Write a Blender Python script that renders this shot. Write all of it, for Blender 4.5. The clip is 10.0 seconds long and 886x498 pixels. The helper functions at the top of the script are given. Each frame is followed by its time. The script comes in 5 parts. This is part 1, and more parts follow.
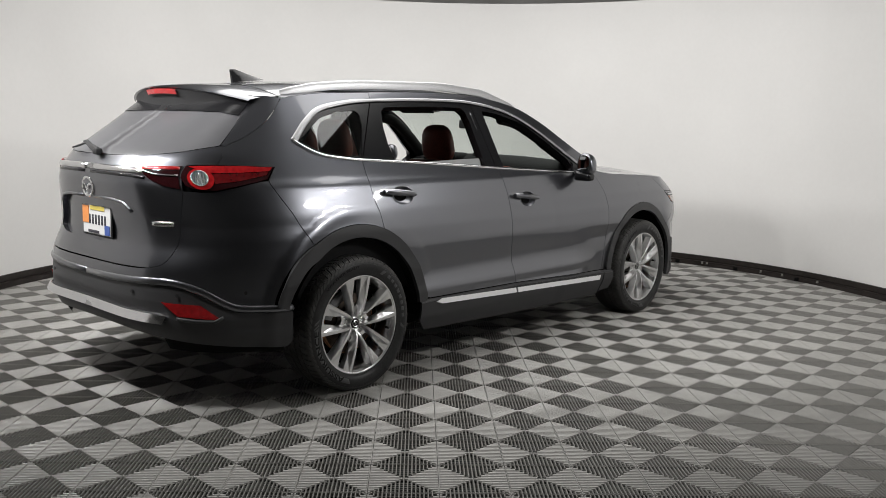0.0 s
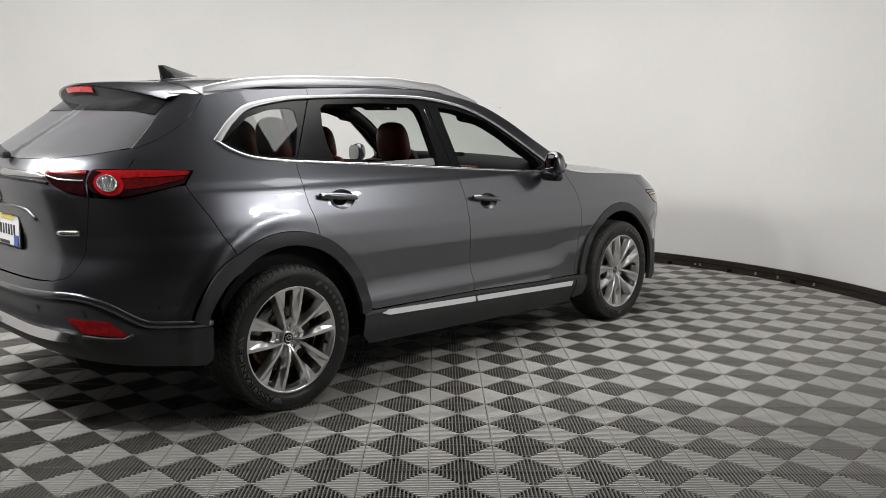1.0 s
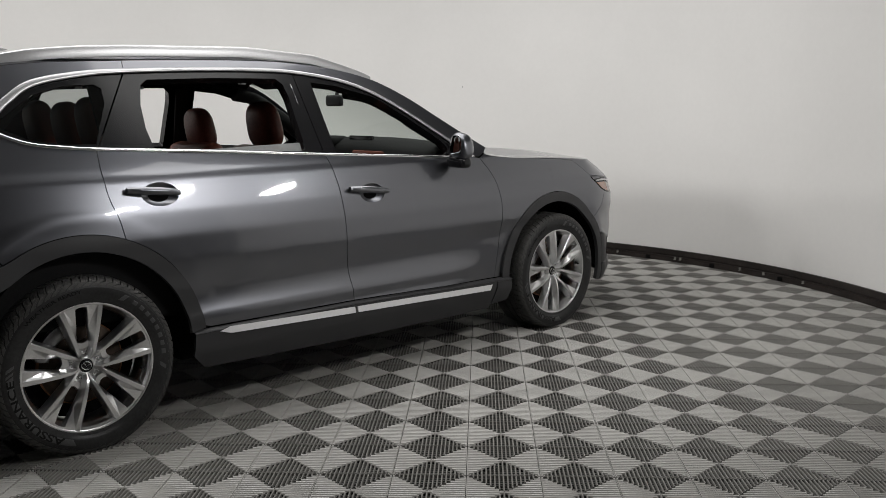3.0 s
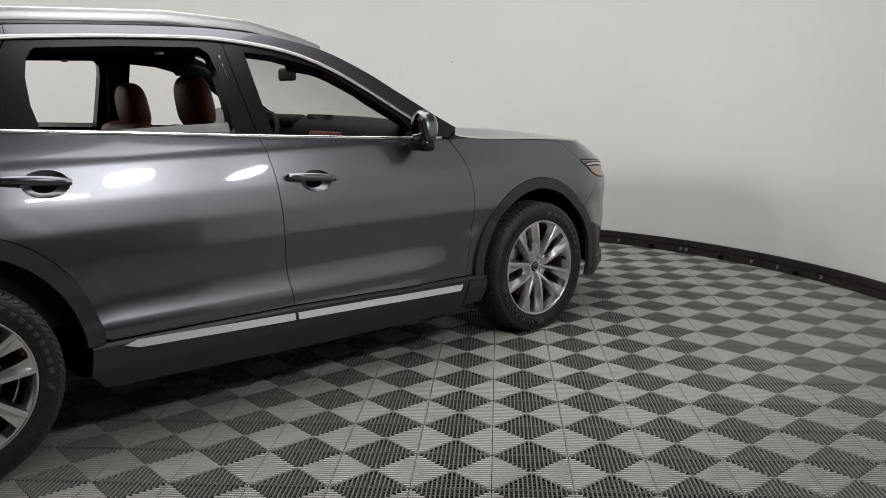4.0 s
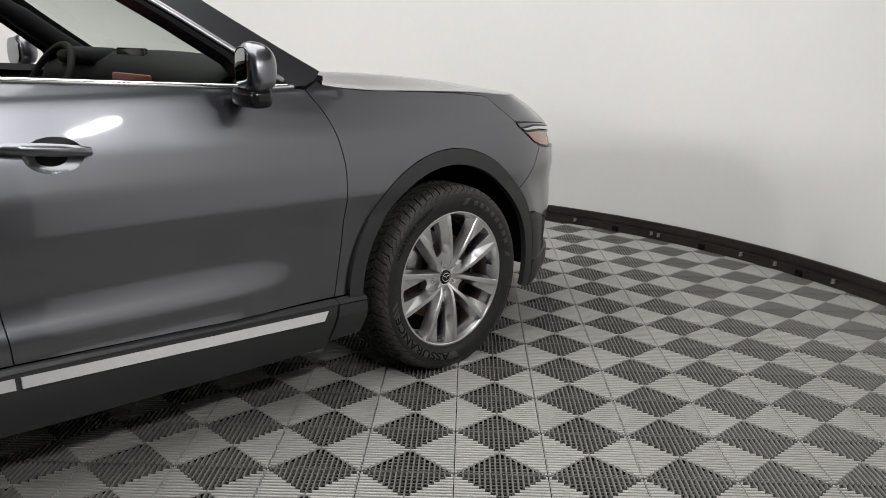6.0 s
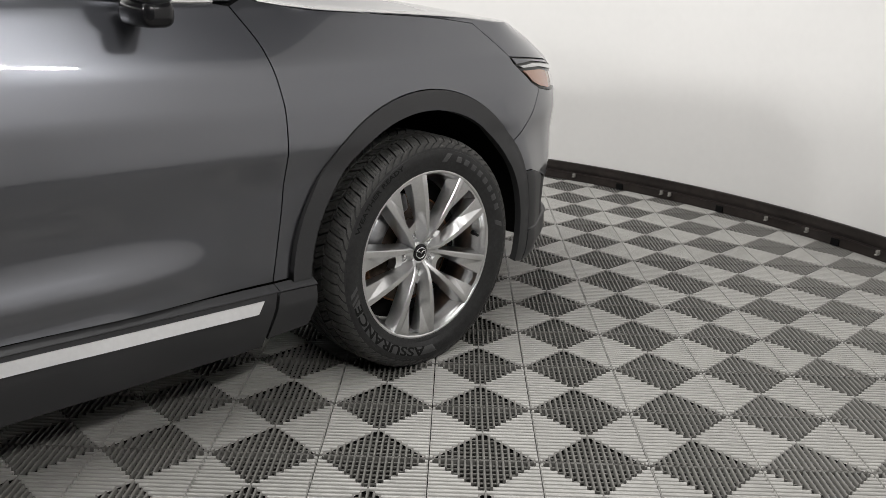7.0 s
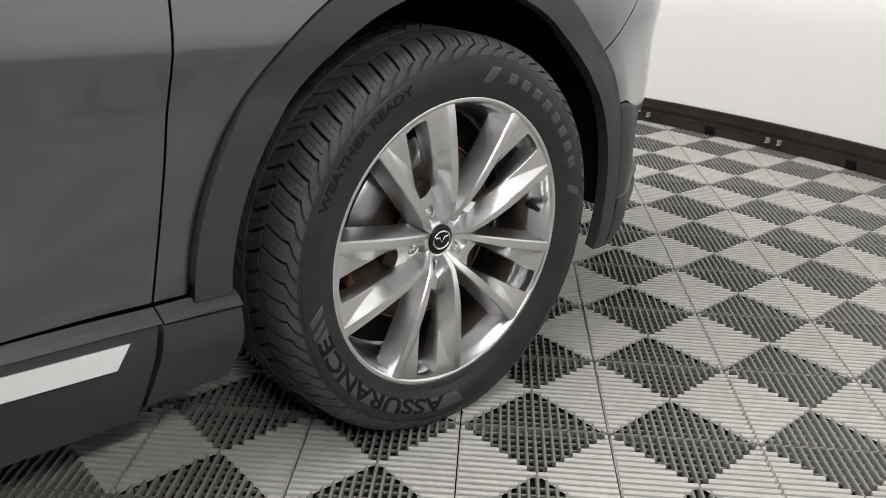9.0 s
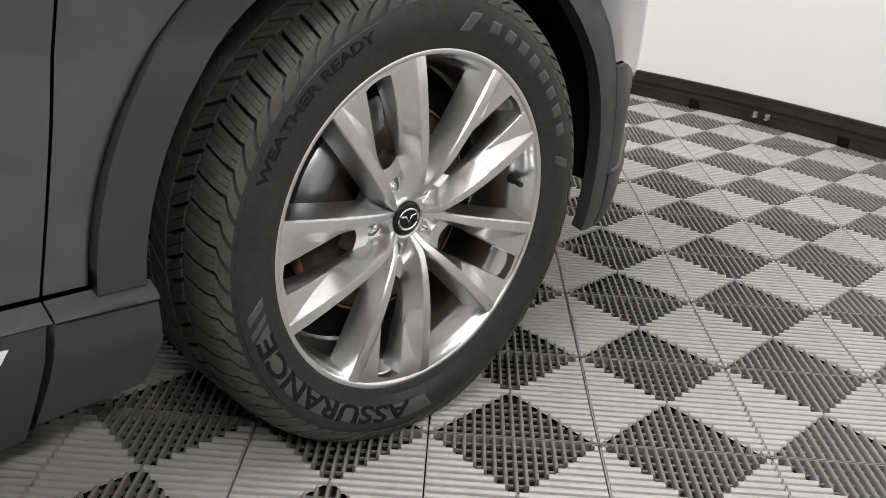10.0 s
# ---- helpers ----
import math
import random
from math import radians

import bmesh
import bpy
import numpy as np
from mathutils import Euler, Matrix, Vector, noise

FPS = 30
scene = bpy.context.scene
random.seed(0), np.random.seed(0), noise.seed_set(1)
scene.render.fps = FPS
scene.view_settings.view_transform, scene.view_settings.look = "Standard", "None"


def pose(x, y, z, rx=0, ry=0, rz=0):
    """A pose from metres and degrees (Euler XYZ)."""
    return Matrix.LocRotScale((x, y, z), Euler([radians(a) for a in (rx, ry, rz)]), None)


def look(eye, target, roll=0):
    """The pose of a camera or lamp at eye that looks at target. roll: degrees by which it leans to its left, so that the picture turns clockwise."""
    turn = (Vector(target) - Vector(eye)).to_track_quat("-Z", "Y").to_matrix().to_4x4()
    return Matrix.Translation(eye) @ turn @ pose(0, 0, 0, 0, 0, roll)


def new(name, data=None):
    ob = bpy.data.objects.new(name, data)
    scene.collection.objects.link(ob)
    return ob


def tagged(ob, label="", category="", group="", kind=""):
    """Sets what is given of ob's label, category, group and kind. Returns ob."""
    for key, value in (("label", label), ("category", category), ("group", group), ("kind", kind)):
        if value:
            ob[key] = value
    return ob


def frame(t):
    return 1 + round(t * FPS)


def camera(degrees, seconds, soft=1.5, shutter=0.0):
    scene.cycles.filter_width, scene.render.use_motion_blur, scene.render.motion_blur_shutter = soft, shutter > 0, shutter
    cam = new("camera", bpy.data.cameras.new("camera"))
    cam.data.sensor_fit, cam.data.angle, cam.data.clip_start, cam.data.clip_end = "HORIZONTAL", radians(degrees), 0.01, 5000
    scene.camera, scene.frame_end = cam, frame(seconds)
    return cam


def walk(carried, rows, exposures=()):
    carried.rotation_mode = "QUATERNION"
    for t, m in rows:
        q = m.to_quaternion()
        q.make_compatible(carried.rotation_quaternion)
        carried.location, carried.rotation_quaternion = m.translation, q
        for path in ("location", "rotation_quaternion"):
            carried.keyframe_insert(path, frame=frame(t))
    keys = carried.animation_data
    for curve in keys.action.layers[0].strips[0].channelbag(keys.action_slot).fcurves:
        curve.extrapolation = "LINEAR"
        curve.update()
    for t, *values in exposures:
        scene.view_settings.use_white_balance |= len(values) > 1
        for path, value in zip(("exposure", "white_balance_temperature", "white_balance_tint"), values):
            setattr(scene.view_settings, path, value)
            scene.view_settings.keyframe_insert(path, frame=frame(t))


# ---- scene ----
LENS = 54.85
cam = camera(LENS, 10.0, soft=0.7)
PATH = [  # seconds, eye, yaw, pitch, roll
    (0, -2.079, -6.528, 1.420, -1.84, -8.31, 1.24),
    (0.5, -1.907, -6.351, 1.415, -1.03, -8.72, 0.90),
    (1, -1.669, -6.173, 1.428, -0.49, -8.52, 0.67),
    (1.5, -1.442, -6.016, 1.420, -0.35, -9.11, 0.26),
    (2, -1.226, -5.802, 1.386, 0.19, -9.26, -0.29),
    (2.5, -0.982, -5.570, 1.388, 1.35, -9.16, -0.37),
    (4, -0.541, -4.686, 1.352, 3.81, -10.76, -0.51),
    (4.5, -0.435, -4.301, 1.337, 2.23, -11.35, -0.56),
    (5, -0.333, -3.968, 1.312, 3.31, -11.98, -1.12),
    (5.5, -0.286, -3.555, 1.304, 2.59, -12.64, -0.09),
    (7, -0.237, -2.479, 1.166, 0.68, -17.57, 1.52),
    (7.5, -0.233, -2.147, 1.114, 1.07, -18.27, 1.22),
    (8, -0.240, -1.815, 1.051, 1.53, -19.46, 1.49),
    (8.5, -0.258, -1.586, 0.989, 1.83, -21.15, 2.57),
    (9, -0.265, -1.392, 0.911, 2.67, -21.83, 2.57),
    (9.5, -0.274, -1.264, 0.856, 2.50, -22.58, 2.96),
    (10, -0.274, -1.171, 0.833, 0.24, -23.40, 4.08),
]
EXPOSURES = [(0, -0.55), (2.5, -0.78), (4.5, -0.88), (5.5, -0.64), (7.5, -0.12), (8.5, 0.14), (10, 0.30)]
walk(cam, [(t, pose(x, y, z, 90 + pitch, 0, yaw) @ pose(0, 0, 0, 0, 0, roll)) for t, x, y, z, yaw, pitch, roll in PATH],
     exposures=EXPOSURES)

# ---- the booth's plan ----
TILE = 0.2816
BOOTH_X, BOOTH_Y, BOOTH_R, WALL_TOP = -1.76, -0.41, 3.855, 2.78
CAR_POSE = pose(-3.067, -1.391, 0, 0, 0, -44.46)

# ---- light ----
world = bpy.data.worlds.new("dim_hall")
world.use_nodes = True
world.node_tree.nodes["Background"].inputs[0].default_value = (0.9, 0.95, 1.0, 1)
world.node_tree.nodes["Background"].inputs[1].default_value = 0.02
scene.world = world


def area_lamp(name, eye, target, size_x, size_y, watts, spread=180, colour=(1.0, 0.988, 0.97), shape="ELLIPSE"):
    data = bpy.data.lights.new(name, "AREA")
    data.shape, data.size, data.size_y, data.energy, data.color = shape, size_x, size_y, watts, colour
    data.spread = radians(spread)
    ob = new(name, data)
    ob.matrix_world = look(eye, target)
    return ob


LAMPS = [  # eye, aim, width, height, watts, spread
    ((1.42, -1.85, 2.42), (-2.2, -0.6, 0.8), 0.32, 0.045, 6, 140),
    ((0.98, -2.61, 2.58), (-2.2, -0.6, 0.8), 0.36, 0.048, 16, 140),
    ((0.62, -3.02, 2.44), (-2.2, -0.6, 0.8), 0.42, 0.055, 14, 140),
    # unseen mirror copies of the three above, added to brighten the west side
    ((-4.94, -1.85, 2.42), (-1.5, -0.2, 0.7), 0.34, 0.17, 42, 150),
    ((-4.50, -2.61, 2.58), (-1.5, -0.2, 0.7), 0.34, 0.17, 42, 150),
    ((-4.14, -3.02, 2.44), (-1.5, -0.2, 0.7), 0.34, 0.17, 42, 150),
    # unseen overhead panel, added to light wall and floor evenly
    ((-1.8, -0.1, 3.60), (-1.8, -0.09, 0.0), 4.0, 3.8, 265, 180),
]
for eye, aim, wide, high, watts, spread in LAMPS:
    area_lamp("booth_and_fill_lamp", eye, aim, wide, high, watts, spread, shape="RECTANGLE" if wide > 1 else "ELLIPSE")


# ---- materials ----
def material(name, colour, rough=0.5, metal=0.0, coat=0.0, coat_rough=0.03, trans=0.0, ior=1.45, grain=0.0, grain_scale=60.0,
             bump=0.0, bump_scale=200.0, stain=0.0, stain_scale=1.5, spec=0.5, random_tint=0.0, rough_var=0.0):
    m = bpy.data.materials.new(name)
    m.use_nodes = True
    nt = m.node_tree
    b = nt.nodes["Principled BSDF"]
    b.inputs["Base Color"].default_value = (*colour, 1)
    b.inputs["Roughness"].default_value = rough
    b.inputs["Metallic"].default_value = metal
    b.inputs["Coat Weight"].default_value = coat
    b.inputs["Coat Roughness"].default_value = coat_rough
    b.inputs["Transmission Weight"].default_value = trans
    b.inputs["IOR"].default_value = ior
    b.inputs["Specular IOR Level"].default_value = spec
    where = nt.nodes.new("ShaderNodeTexCoord")
    link = nt.links.new

    def tex(scale, detail=4.0):
        n = nt.nodes.new("ShaderNodeTexNoise")
        n.inputs["Scale"].default_value, n.inputs["Detail"].default_value = scale, detail
        link(where.outputs["Object"], n.inputs["Vector"])
        return n

    def spread(source, low, high):
        r = nt.nodes.new("ShaderNodeMapRange")
        r.inputs["From Min"].default_value, r.inputs["From Max"].default_value = 0.3, 0.7
        r.inputs["To Min"].default_value, r.inputs["To Max"].default_value = low, high
        link(source, r.inputs["Value"])
        return r.outputs["Result"]

    factors = []
    if grain:
        factors.append(spread(tex(grain_scale).outputs["Fac"], 1 - grain, 1 + grain))
    if stain:
        factors.append(spread(tex(stain_scale, 6.0).outputs["Fac"], 1 - stain, 1 + stain))
    if random_tint:
        info = nt.nodes.new("ShaderNodeObjectInfo")
        r = nt.nodes.new("ShaderNodeMapRange")
        r.inputs["To Min"].default_value, r.inputs["To Max"].default_value = 1 - random_tint, 1 + random_tint
        link(info.outputs["Random"], r.inputs["Value"])
        factors.append(r.outputs["Result"])
    if factors:
        value = factors[0]
        for f in factors[1:]:
            mul = nt.nodes.new("ShaderNodeMath")
            mul.operation = "MULTIPLY"
            link(value, mul.inputs[0])
            link(f, mul.inputs[1])
            value = mul.outputs[0]
        mix = nt.nodes.new("ShaderNodeVectorMath")
        mix.operation = "SCALE"
        mix.inputs[0].default_value = colour
        link(value, mix.inputs["Scale"])
        link(mix.outputs[0], b.inputs["Base Color"])
    if rough_var:
        link(spread(tex(stain_scale * 2.3, 5.0).outputs["Fac"], max(0.0, rough - rough_var), rough + rough_var), b.inputs["Roughness"])
    if bump:
        n = nt.nodes.new("ShaderNodeBump")
        n.inputs["Strength"].default_value, n.inputs["Distance"].default_value = bump, 0.002
        link(tex(bump_scale, 3.0).outputs["Fac"], n.inputs["Height"])
        link(n.outputs["Normal"], b.inputs["Normal"])
    return m


def glass_material(name, tint, power_of=3.2, base=0.06):
    """A thin pane: clear tinted body with a polished face."""
    m = bpy.data.materials.new(name)
    m.use_nodes = True
    nt = m.node_tree
    nt.nodes.clear()
    out, mix = nt.nodes.new("ShaderNodeOutputMaterial"), nt.nodes.new("ShaderNodeMixShader")
    clear, gloss, facing = nt.nodes.new("ShaderNodeBsdfTransparent"), nt.nodes.new("ShaderNodeBsdfGlossy"), nt.nodes.new("ShaderNodeLayerWeight")
    power, scale = nt.nodes.new("ShaderNodeMath"), nt.nodes.new("ShaderNodeMath")
    power.operation, scale.operation = "POWER", "MULTIPLY_ADD"
    power.inputs[1].default_value, scale.inputs[1].default_value, scale.inputs[2].default_value = power_of, 0.85, base
    clear.inputs["Color"].default_value = (*tint, 1)
    gloss.inputs["Roughness"].default_value = 0.01
    link = nt.links.new
    link(facing.outputs["Facing"], power.inputs[0])
    link(power.outputs[0], scale.inputs[0])
    link(scale.outputs[0], mix.inputs[0])
    link(clear.outputs[0], mix.inputs[1])
    link(gloss.outputs[0], mix.inputs[2])
    link(mix.outputs[0], out.inputs["Surface"])
    return m


PAINT = material("grey_metallic_paint", (0.148, 0.152, 0.168), 0.30, 1.0, coat=1.0, coat_rough=0.035, grain=0.05, grain_scale=900)
CLAD = material("satin_dark_cladding", (0.043, 0.043, 0.045), 0.42, 0.0, spec=0.35, grain=0.08, grain_scale=400)
GLOSS_BLACK = material("gloss_black_trim", (0.009, 0.009, 0.010), 0.20, spec=0.4)
MATT_BLACK = material("black_moulded_plastic", (0.016, 0.016, 0.017), 0.6, grain=0.15, grain_scale=300, bump=0.2, bump_scale=900)
VOID = material("near_black_backing_and_liners", (0.006, 0.006, 0.006), 0.9, spec=0.1, grain=0.1)
CHROME = material("bright_chrome", (0.78, 0.78, 0.79), 0.14, 1.0, grain=0.02, grain_scale=30)
SATIN = material("satin_window_trim", (0.45, 0.45, 0.46), 0.36, 1.0, grain=0.03, grain_scale=60)
RAIL = material("brushed_aluminium_rail", (0.54, 0.54, 0.55), 0.40, 0.9, grain=0.04, grain_scale=80)
ALLOY = material("bright_silver_alloy", (0.80, 0.80, 0.805), 0.28, 1.0, coat=0.4, coat_rough=0.06, grain=0.04, grain_scale=120)
# grey castings; in the lug pockets a darker alloy painted in as shade
ALLOY_DARK = material("cast_grey_and_pocket_shade", (0.32, 0.32, 0.33), 0.38, 0.9, grain=0.08, grain_scale=60)
RUBBER = material("tyre_rubber", (0.028, 0.028, 0.0285), 0.38, grain=0.2, grain_scale=90, bump=0.15, bump_scale=500, stain=0.15, stain_scale=14, spec=0.3)
TREAD_RUBBER = material("worn_tread_rubber", (0.056, 0.055, 0.053), 0.55, grain=0.2, grain_scale=60, bump=0.15, bump_scale=400, stain=0.2, stain_scale=12, spec=0.35)
# paler copy of the tyre rubber; on the letter panel it paints sheen
RUBBER_MARK = material("raised_rubber_marks_and_sheen", (0.070, 0.070, 0.071), 0.34, grain=0.1, grain_scale=120)
# same rubber darkened, so the letters look matt beside the painted sheen
RUBBER_DARK = material("rubber_lettering_without_sheen", (0.009, 0.009, 0.009), 0.6, spec=0.2, grain=0.1, grain_scale=120)
RUST = material("orange_surface_rust", (0.22, 0.10, 0.045), 0.7, grain=0.35, grain_scale=50, stain=0.2, stain_scale=12)
DISC = material("rusty_brake_disc", (0.075, 0.055, 0.042), 0.5, 0.5, grain=0.3, grain_scale=40)
GLASS = glass_material("clear_car_glass", (0.84, 0.90, 0.86))
TINT = glass_material("dark_tinted_glass", (0.50, 0.525, 0.51))
# grey base and blurred gloss stand in for a reflected bright ceiling
REAR_GLASS = material("privacy_glass_painted_reflection", (0.075, 0.075, 0.080), 0.34, spec=0.6, grain=0.06, grain_scale=4, stain=0.12, stain_scale=2)
# pale half-clear body makes up the brightness that reflection alone lacks
PANE_EDGE = material("pale_lowered_pane", (0.42, 0.43, 0.43), 0.15, spec=0.8, grain=0.05)
PANE_EDGE.node_tree.nodes["Principled BSDF"].inputs["Alpha"].default_value = 0.6
RED_LENS = material("red_lamp_lens", (0.30, 0.008, 0.010), 0.12, coat=1.0, grain=0.25, grain_scale=45, bump=0.3, bump_scale=260)
MID_RED = material("shaded_red_lens", (0.085, 0.004, 0.005), 0.10, coat=1.0, grain=0.3, grain_scale=45)
DARK_RED = material("dark_red_lamp_lens", (0.018, 0.003, 0.004), 0.08, coat=1.0, grain=0.15, grain_scale=40)
CLEAR_LENS = material("clear_lamp_lens", (0.62, 0.62, 0.63), 0.16, 0.7, coat=1.0, bump=0.5, bump_scale=45)
AMBER = material("amber_lamp_lens", (0.42, 0.22, 0.15), 0.15, coat=1.0)
LEATHER = material("red_brown_leather", (0.19, 0.056, 0.038), 0.42, grain=0.18, grain_scale=70, bump=0.25, bump_scale=260)
CABIN = material("black_cabin_trim", (0.0075, 0.0075, 0.008), 0.75, spec=0.25, grain=0.2, grain_scale=120, bump=0.15, bump_scale=500)
WALL_PAINT = material("off_white_painted_wall", (0.775, 0.765, 0.752), 0.62, stain=0.042, stain_scale=0.7, grain=0.008, grain_scale=25, bump=0.03, bump_scale=60, rough_var=0.05)
SKIRT = material("dark_brown_rubber_skirting", (0.022, 0.017, 0.015), 0.45, grain=0.3, grain_scale=30, stain=0.25, stain_scale=5)
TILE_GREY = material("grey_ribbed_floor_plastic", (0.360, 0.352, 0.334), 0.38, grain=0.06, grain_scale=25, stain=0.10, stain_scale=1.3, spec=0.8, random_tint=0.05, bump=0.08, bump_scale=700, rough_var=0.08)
# same plastic as the tile, darkened: the open fields' shade as colour
GRID_SHADED = material("floor_grid_painted_shade", (0.185, 0.180, 0.168), 0.45, grain=0.08, grain_scale=25, stain=0.10, stain_scale=1.3, random_tint=0.05, bump=0.08, bump_scale=700, spec=0.4)
UNDERFLOOR = material("dark_subfloor", (0.012, 0.011, 0.010), 0.9, grain=0.3, grain_scale=15, spec=0.1)
# tones of the unseen surroundings, set by what the car should reflect
HALL = material("pale_surround_paint", (0.66, 0.65, 0.635), 0.8, grain=0.1, grain_scale=3, stain=0.2, stain_scale=0.5)
CONCRETE = material("grey_surround_floor", (0.27, 0.265, 0.255), 0.6, grain=0.12, grain_scale=8, stain=0.2, stain_scale=0.6)
CEILING_PAINT = material("dark_surround_paint", (0.28, 0.276, 0.27), 0.85, grain=0.05, grain_scale=5, stain=0.1, stain_scale=0.7)
PLATE_WHITE = material("license_plate_white", (0.72, 0.72, 0.72), 0.35, grain=0.03)
PLATE_ORANGE = material("license_plate_orange", (0.75, 0.28, 0.08), 0.4, grain=0.05)
PLATE_BLUE = material("license_plate_blue", (0.05, 0.10, 0.35), 0.4, grain=0.05)
PLATE_YELLOW = material("license_plate_yellow", (0.75, 0.6, 0.12), 0.4, grain=0.05)
SILVER_TRIM = material("satin_silver_trim", (0.74, 0.74, 0.75), 0.36, 0.75, grain=0.03, grain_scale=80)
MIRROR = material("door_mirror_glass", (0.35, 0.36, 0.37), 0.03, 1.0, grain=0.01)
CLIP = material("dull_zinc_bracket", (0.30, 0.29, 0.27), 0.5, 0.4, grain=0.15, grain_scale=90)
INK = material("dark_print", (0.03, 0.03, 0.04), 0.5)


# ---- helpers for meshes ----
def mesh_object(name, verts, faces, mat, parent=None, label="", smooth=True, normals=None):
    me = bpy.data.meshes.new(name)
    me.from_pydata([tuple(v) for v in verts], [], [tuple(f) for f in faces])
    me.materials.append(mat)
    me.update()
    me.polygons.foreach_set("use_smooth", [smooth] * len(me.polygons))
    if normals is not None:
        me.normals_split_custom_set_from_vertices([tuple(n) for n in normals])
    ob = new(name, me)
    if parent is not None:
        ob.parent = parent
    if label:
        tagged(ob, label)
    return ob


def part(name, bm, mat, parent=None, label="", smooth=True, sharp=None):
    me = bpy.data.meshes.new(name)
    bmesh.ops.recalc_face_normals(bm, faces=bm.faces)
    bm.to_mesh(me)
    bm.free()
    me.materials.append(mat)
    me.polygons.foreach_set("use_smooth", [smooth] * len(me.polygons))
    if smooth:
        me.set_sharp_from_angle(angle=radians(sharp or 40))
    ob = new(name, me)
    if parent is not None:
        ob.parent = parent
    if label:
        tagged(ob, label)
    return ob


def box_bm(cx, cy, cz, sx, sy, sz, bevel=0.0, segments=2, bm=None, turn=None):
    bm2 = bmesh.new()
    bmesh.ops.create_cube(bm2, size=1.0)
    bmesh.ops.scale(bm2, vec=(sx, sy, sz), verts=bm2.verts)
    if bevel:
        bmesh.ops.bevel(bm2, geom=bm2.edges[:], offset=bevel, segments=segments, profile=0.5, affect="EDGES")
    if turn is not None:
        bmesh.ops.transform(bm2, matrix=turn, verts=bm2.verts)
    bmesh.ops.translate(bm2, vec=(cx, cy, cz), verts=bm2.verts)
    if bm is None:
        return bm2
    join_bm(bm, bm2)
    return bm


def join_bm(bm, other):
    table = {v: bm.verts.new(v.co) for v in other.verts}
    for f in other.faces:
        try:
            bm.faces.new([table[v] for v in f.verts])
        except ValueError:
            pass
    other.free()
    return bm


def revolve(profile, n=64, axis="X"):
    """A closed or open profile of (along the axis, radius) turned about the axis."""
    verts, faces = [], []
    for k in range(n):
        a = 2 * math.pi * k / n
        for d, r in profile:
            p = (d, r * math.cos(a), r * math.sin(a))
            verts.append(p if axis == "X" else (p[1], p[2], p[0]))
    m = len(profile)
    for k in range(n):
        for j in range(m - 1):
            faces.append((k * m + j, k * m + j + 1, ((k + 1) % n) * m + j + 1, ((k + 1) % n) * m + j))
    return verts, faces


def tube_bm(points, radius, sides=8, bm=None, flat=1.0):
    """A swept round bar along points, tapered by a list of radii if one is given."""
    bm = bm or bmesh.new()
    pts = [Vector(p) for p in points]
    rings = []
    for k, p in enumerate(pts):
        t = (pts[min(k + 1, len(pts) - 1)] - pts[max(k - 1, 0)]).normalized()
        up = Vector((0, 0, 1)) if abs(t.z) < 0.9 else Vector((0, 1, 0))
        a = t.cross(up).normalized()
        b = a.cross(t)
        r = radius[k] if isinstance(radius, (list, tuple)) else radius
        rings.append([bm.verts.new(p + a * r * math.cos(w) + b * r * flat * math.sin(w)) for w in (2 * math.pi * j / sides for j in range(sides))])
    for a, b in zip(rings, rings[1:]):
        for j in range(sides):
            bm.faces.new((a[j], a[(j + 1) % sides], b[(j + 1) % sides], b[j]))
    bm.faces.new(rings[0][::-1])
    bm.faces.new(rings[-1])
    return bm


def curve(points, n=8):
    """Points of a smooth curve through the given ones, ends included."""
    p = [np.array(q, float) for q in points]
    p = [2 * p[0] - p[1]] + p + [2 * p[-1] - p[-2]]
    out = []
    for k in range(1, len(p) - 2):
        for j in range(n):
            t = j / n
            out.append(0.5 * (2 * p[k] + (p[k + 1] - p[k - 1]) * t + (2 * p[k - 1] - 5 * p[k] + 4 * p[k + 1] - p[k + 2]) * t * t
                              + (3 * p[k] - p[k - 1] - 3 * p[k + 1] + p[k + 2]) * t ** 3))
    out.append(p[-2])
    return [tuple(q) for q in out]


def arc(cy, cz, r, a0, a1, n=24):
    return [(cy + r * math.cos(radians(a0 + (a1 - a0) * k / n)), cz + r * math.sin(radians(a0 + (a1 - a0) * k / n))) for k in range(n + 1)]


# ---- the car body's outer surface: half-width over (station, height) ----
def smooth_table(points, spread=0.018, lo=0.0, hi=2.0, n=1001):
    xs = np.linspace(lo, hi, n)
    ys = np.interp(xs, [p[0] for p in points], [p[1] for p in points])
    k = max(1, int(3 * spread / (xs[1] - xs[0])))
    ker = np.exp(-0.5 * (np.arange(-k, k + 1) * (xs[1] - xs[0]) / spread) ** 2)
    return xs, np.convolve(np.pad(ys, k, mode="edge"), ker / ker.sum(), mode="valid")


HALF = smooth_table([(0.15, 0.86), (0.22, 0.92), (0.30, 0.962), (0.36, 0.976), (0.405, 0.978), (0.415, 0.968), (0.466, 0.972), (0.480, 0.970), (0.52, 0.9535), (0.555, 0.9435),
                     (0.60, 0.942), (0.68, 0.950), (0.74, 0.953), (0.84, 0.945), (0.95, 0.919), (1.03, 0.894), (1.095, 0.874), (1.13, 0.849),
                     (1.17, 0.828), (1.60, 0.612), (1.80, 0.50)], 0.011)
REAR = smooth_table([(0.20, -0.86), (0.30, -0.93), (0.42, -1.00), (0.55, -1.02), (0.66, -1.012), (0.705, -1.004), (0.790, -0.972), (0.81, -0.964), (0.85, -0.963),
                     (1.00, -0.985), (1.10, -1.000), (1.17, -0.99), (1.21, -0.95), (1.245, -0.925), (1.50, -0.53), (1.58, -0.41)], 0.012)
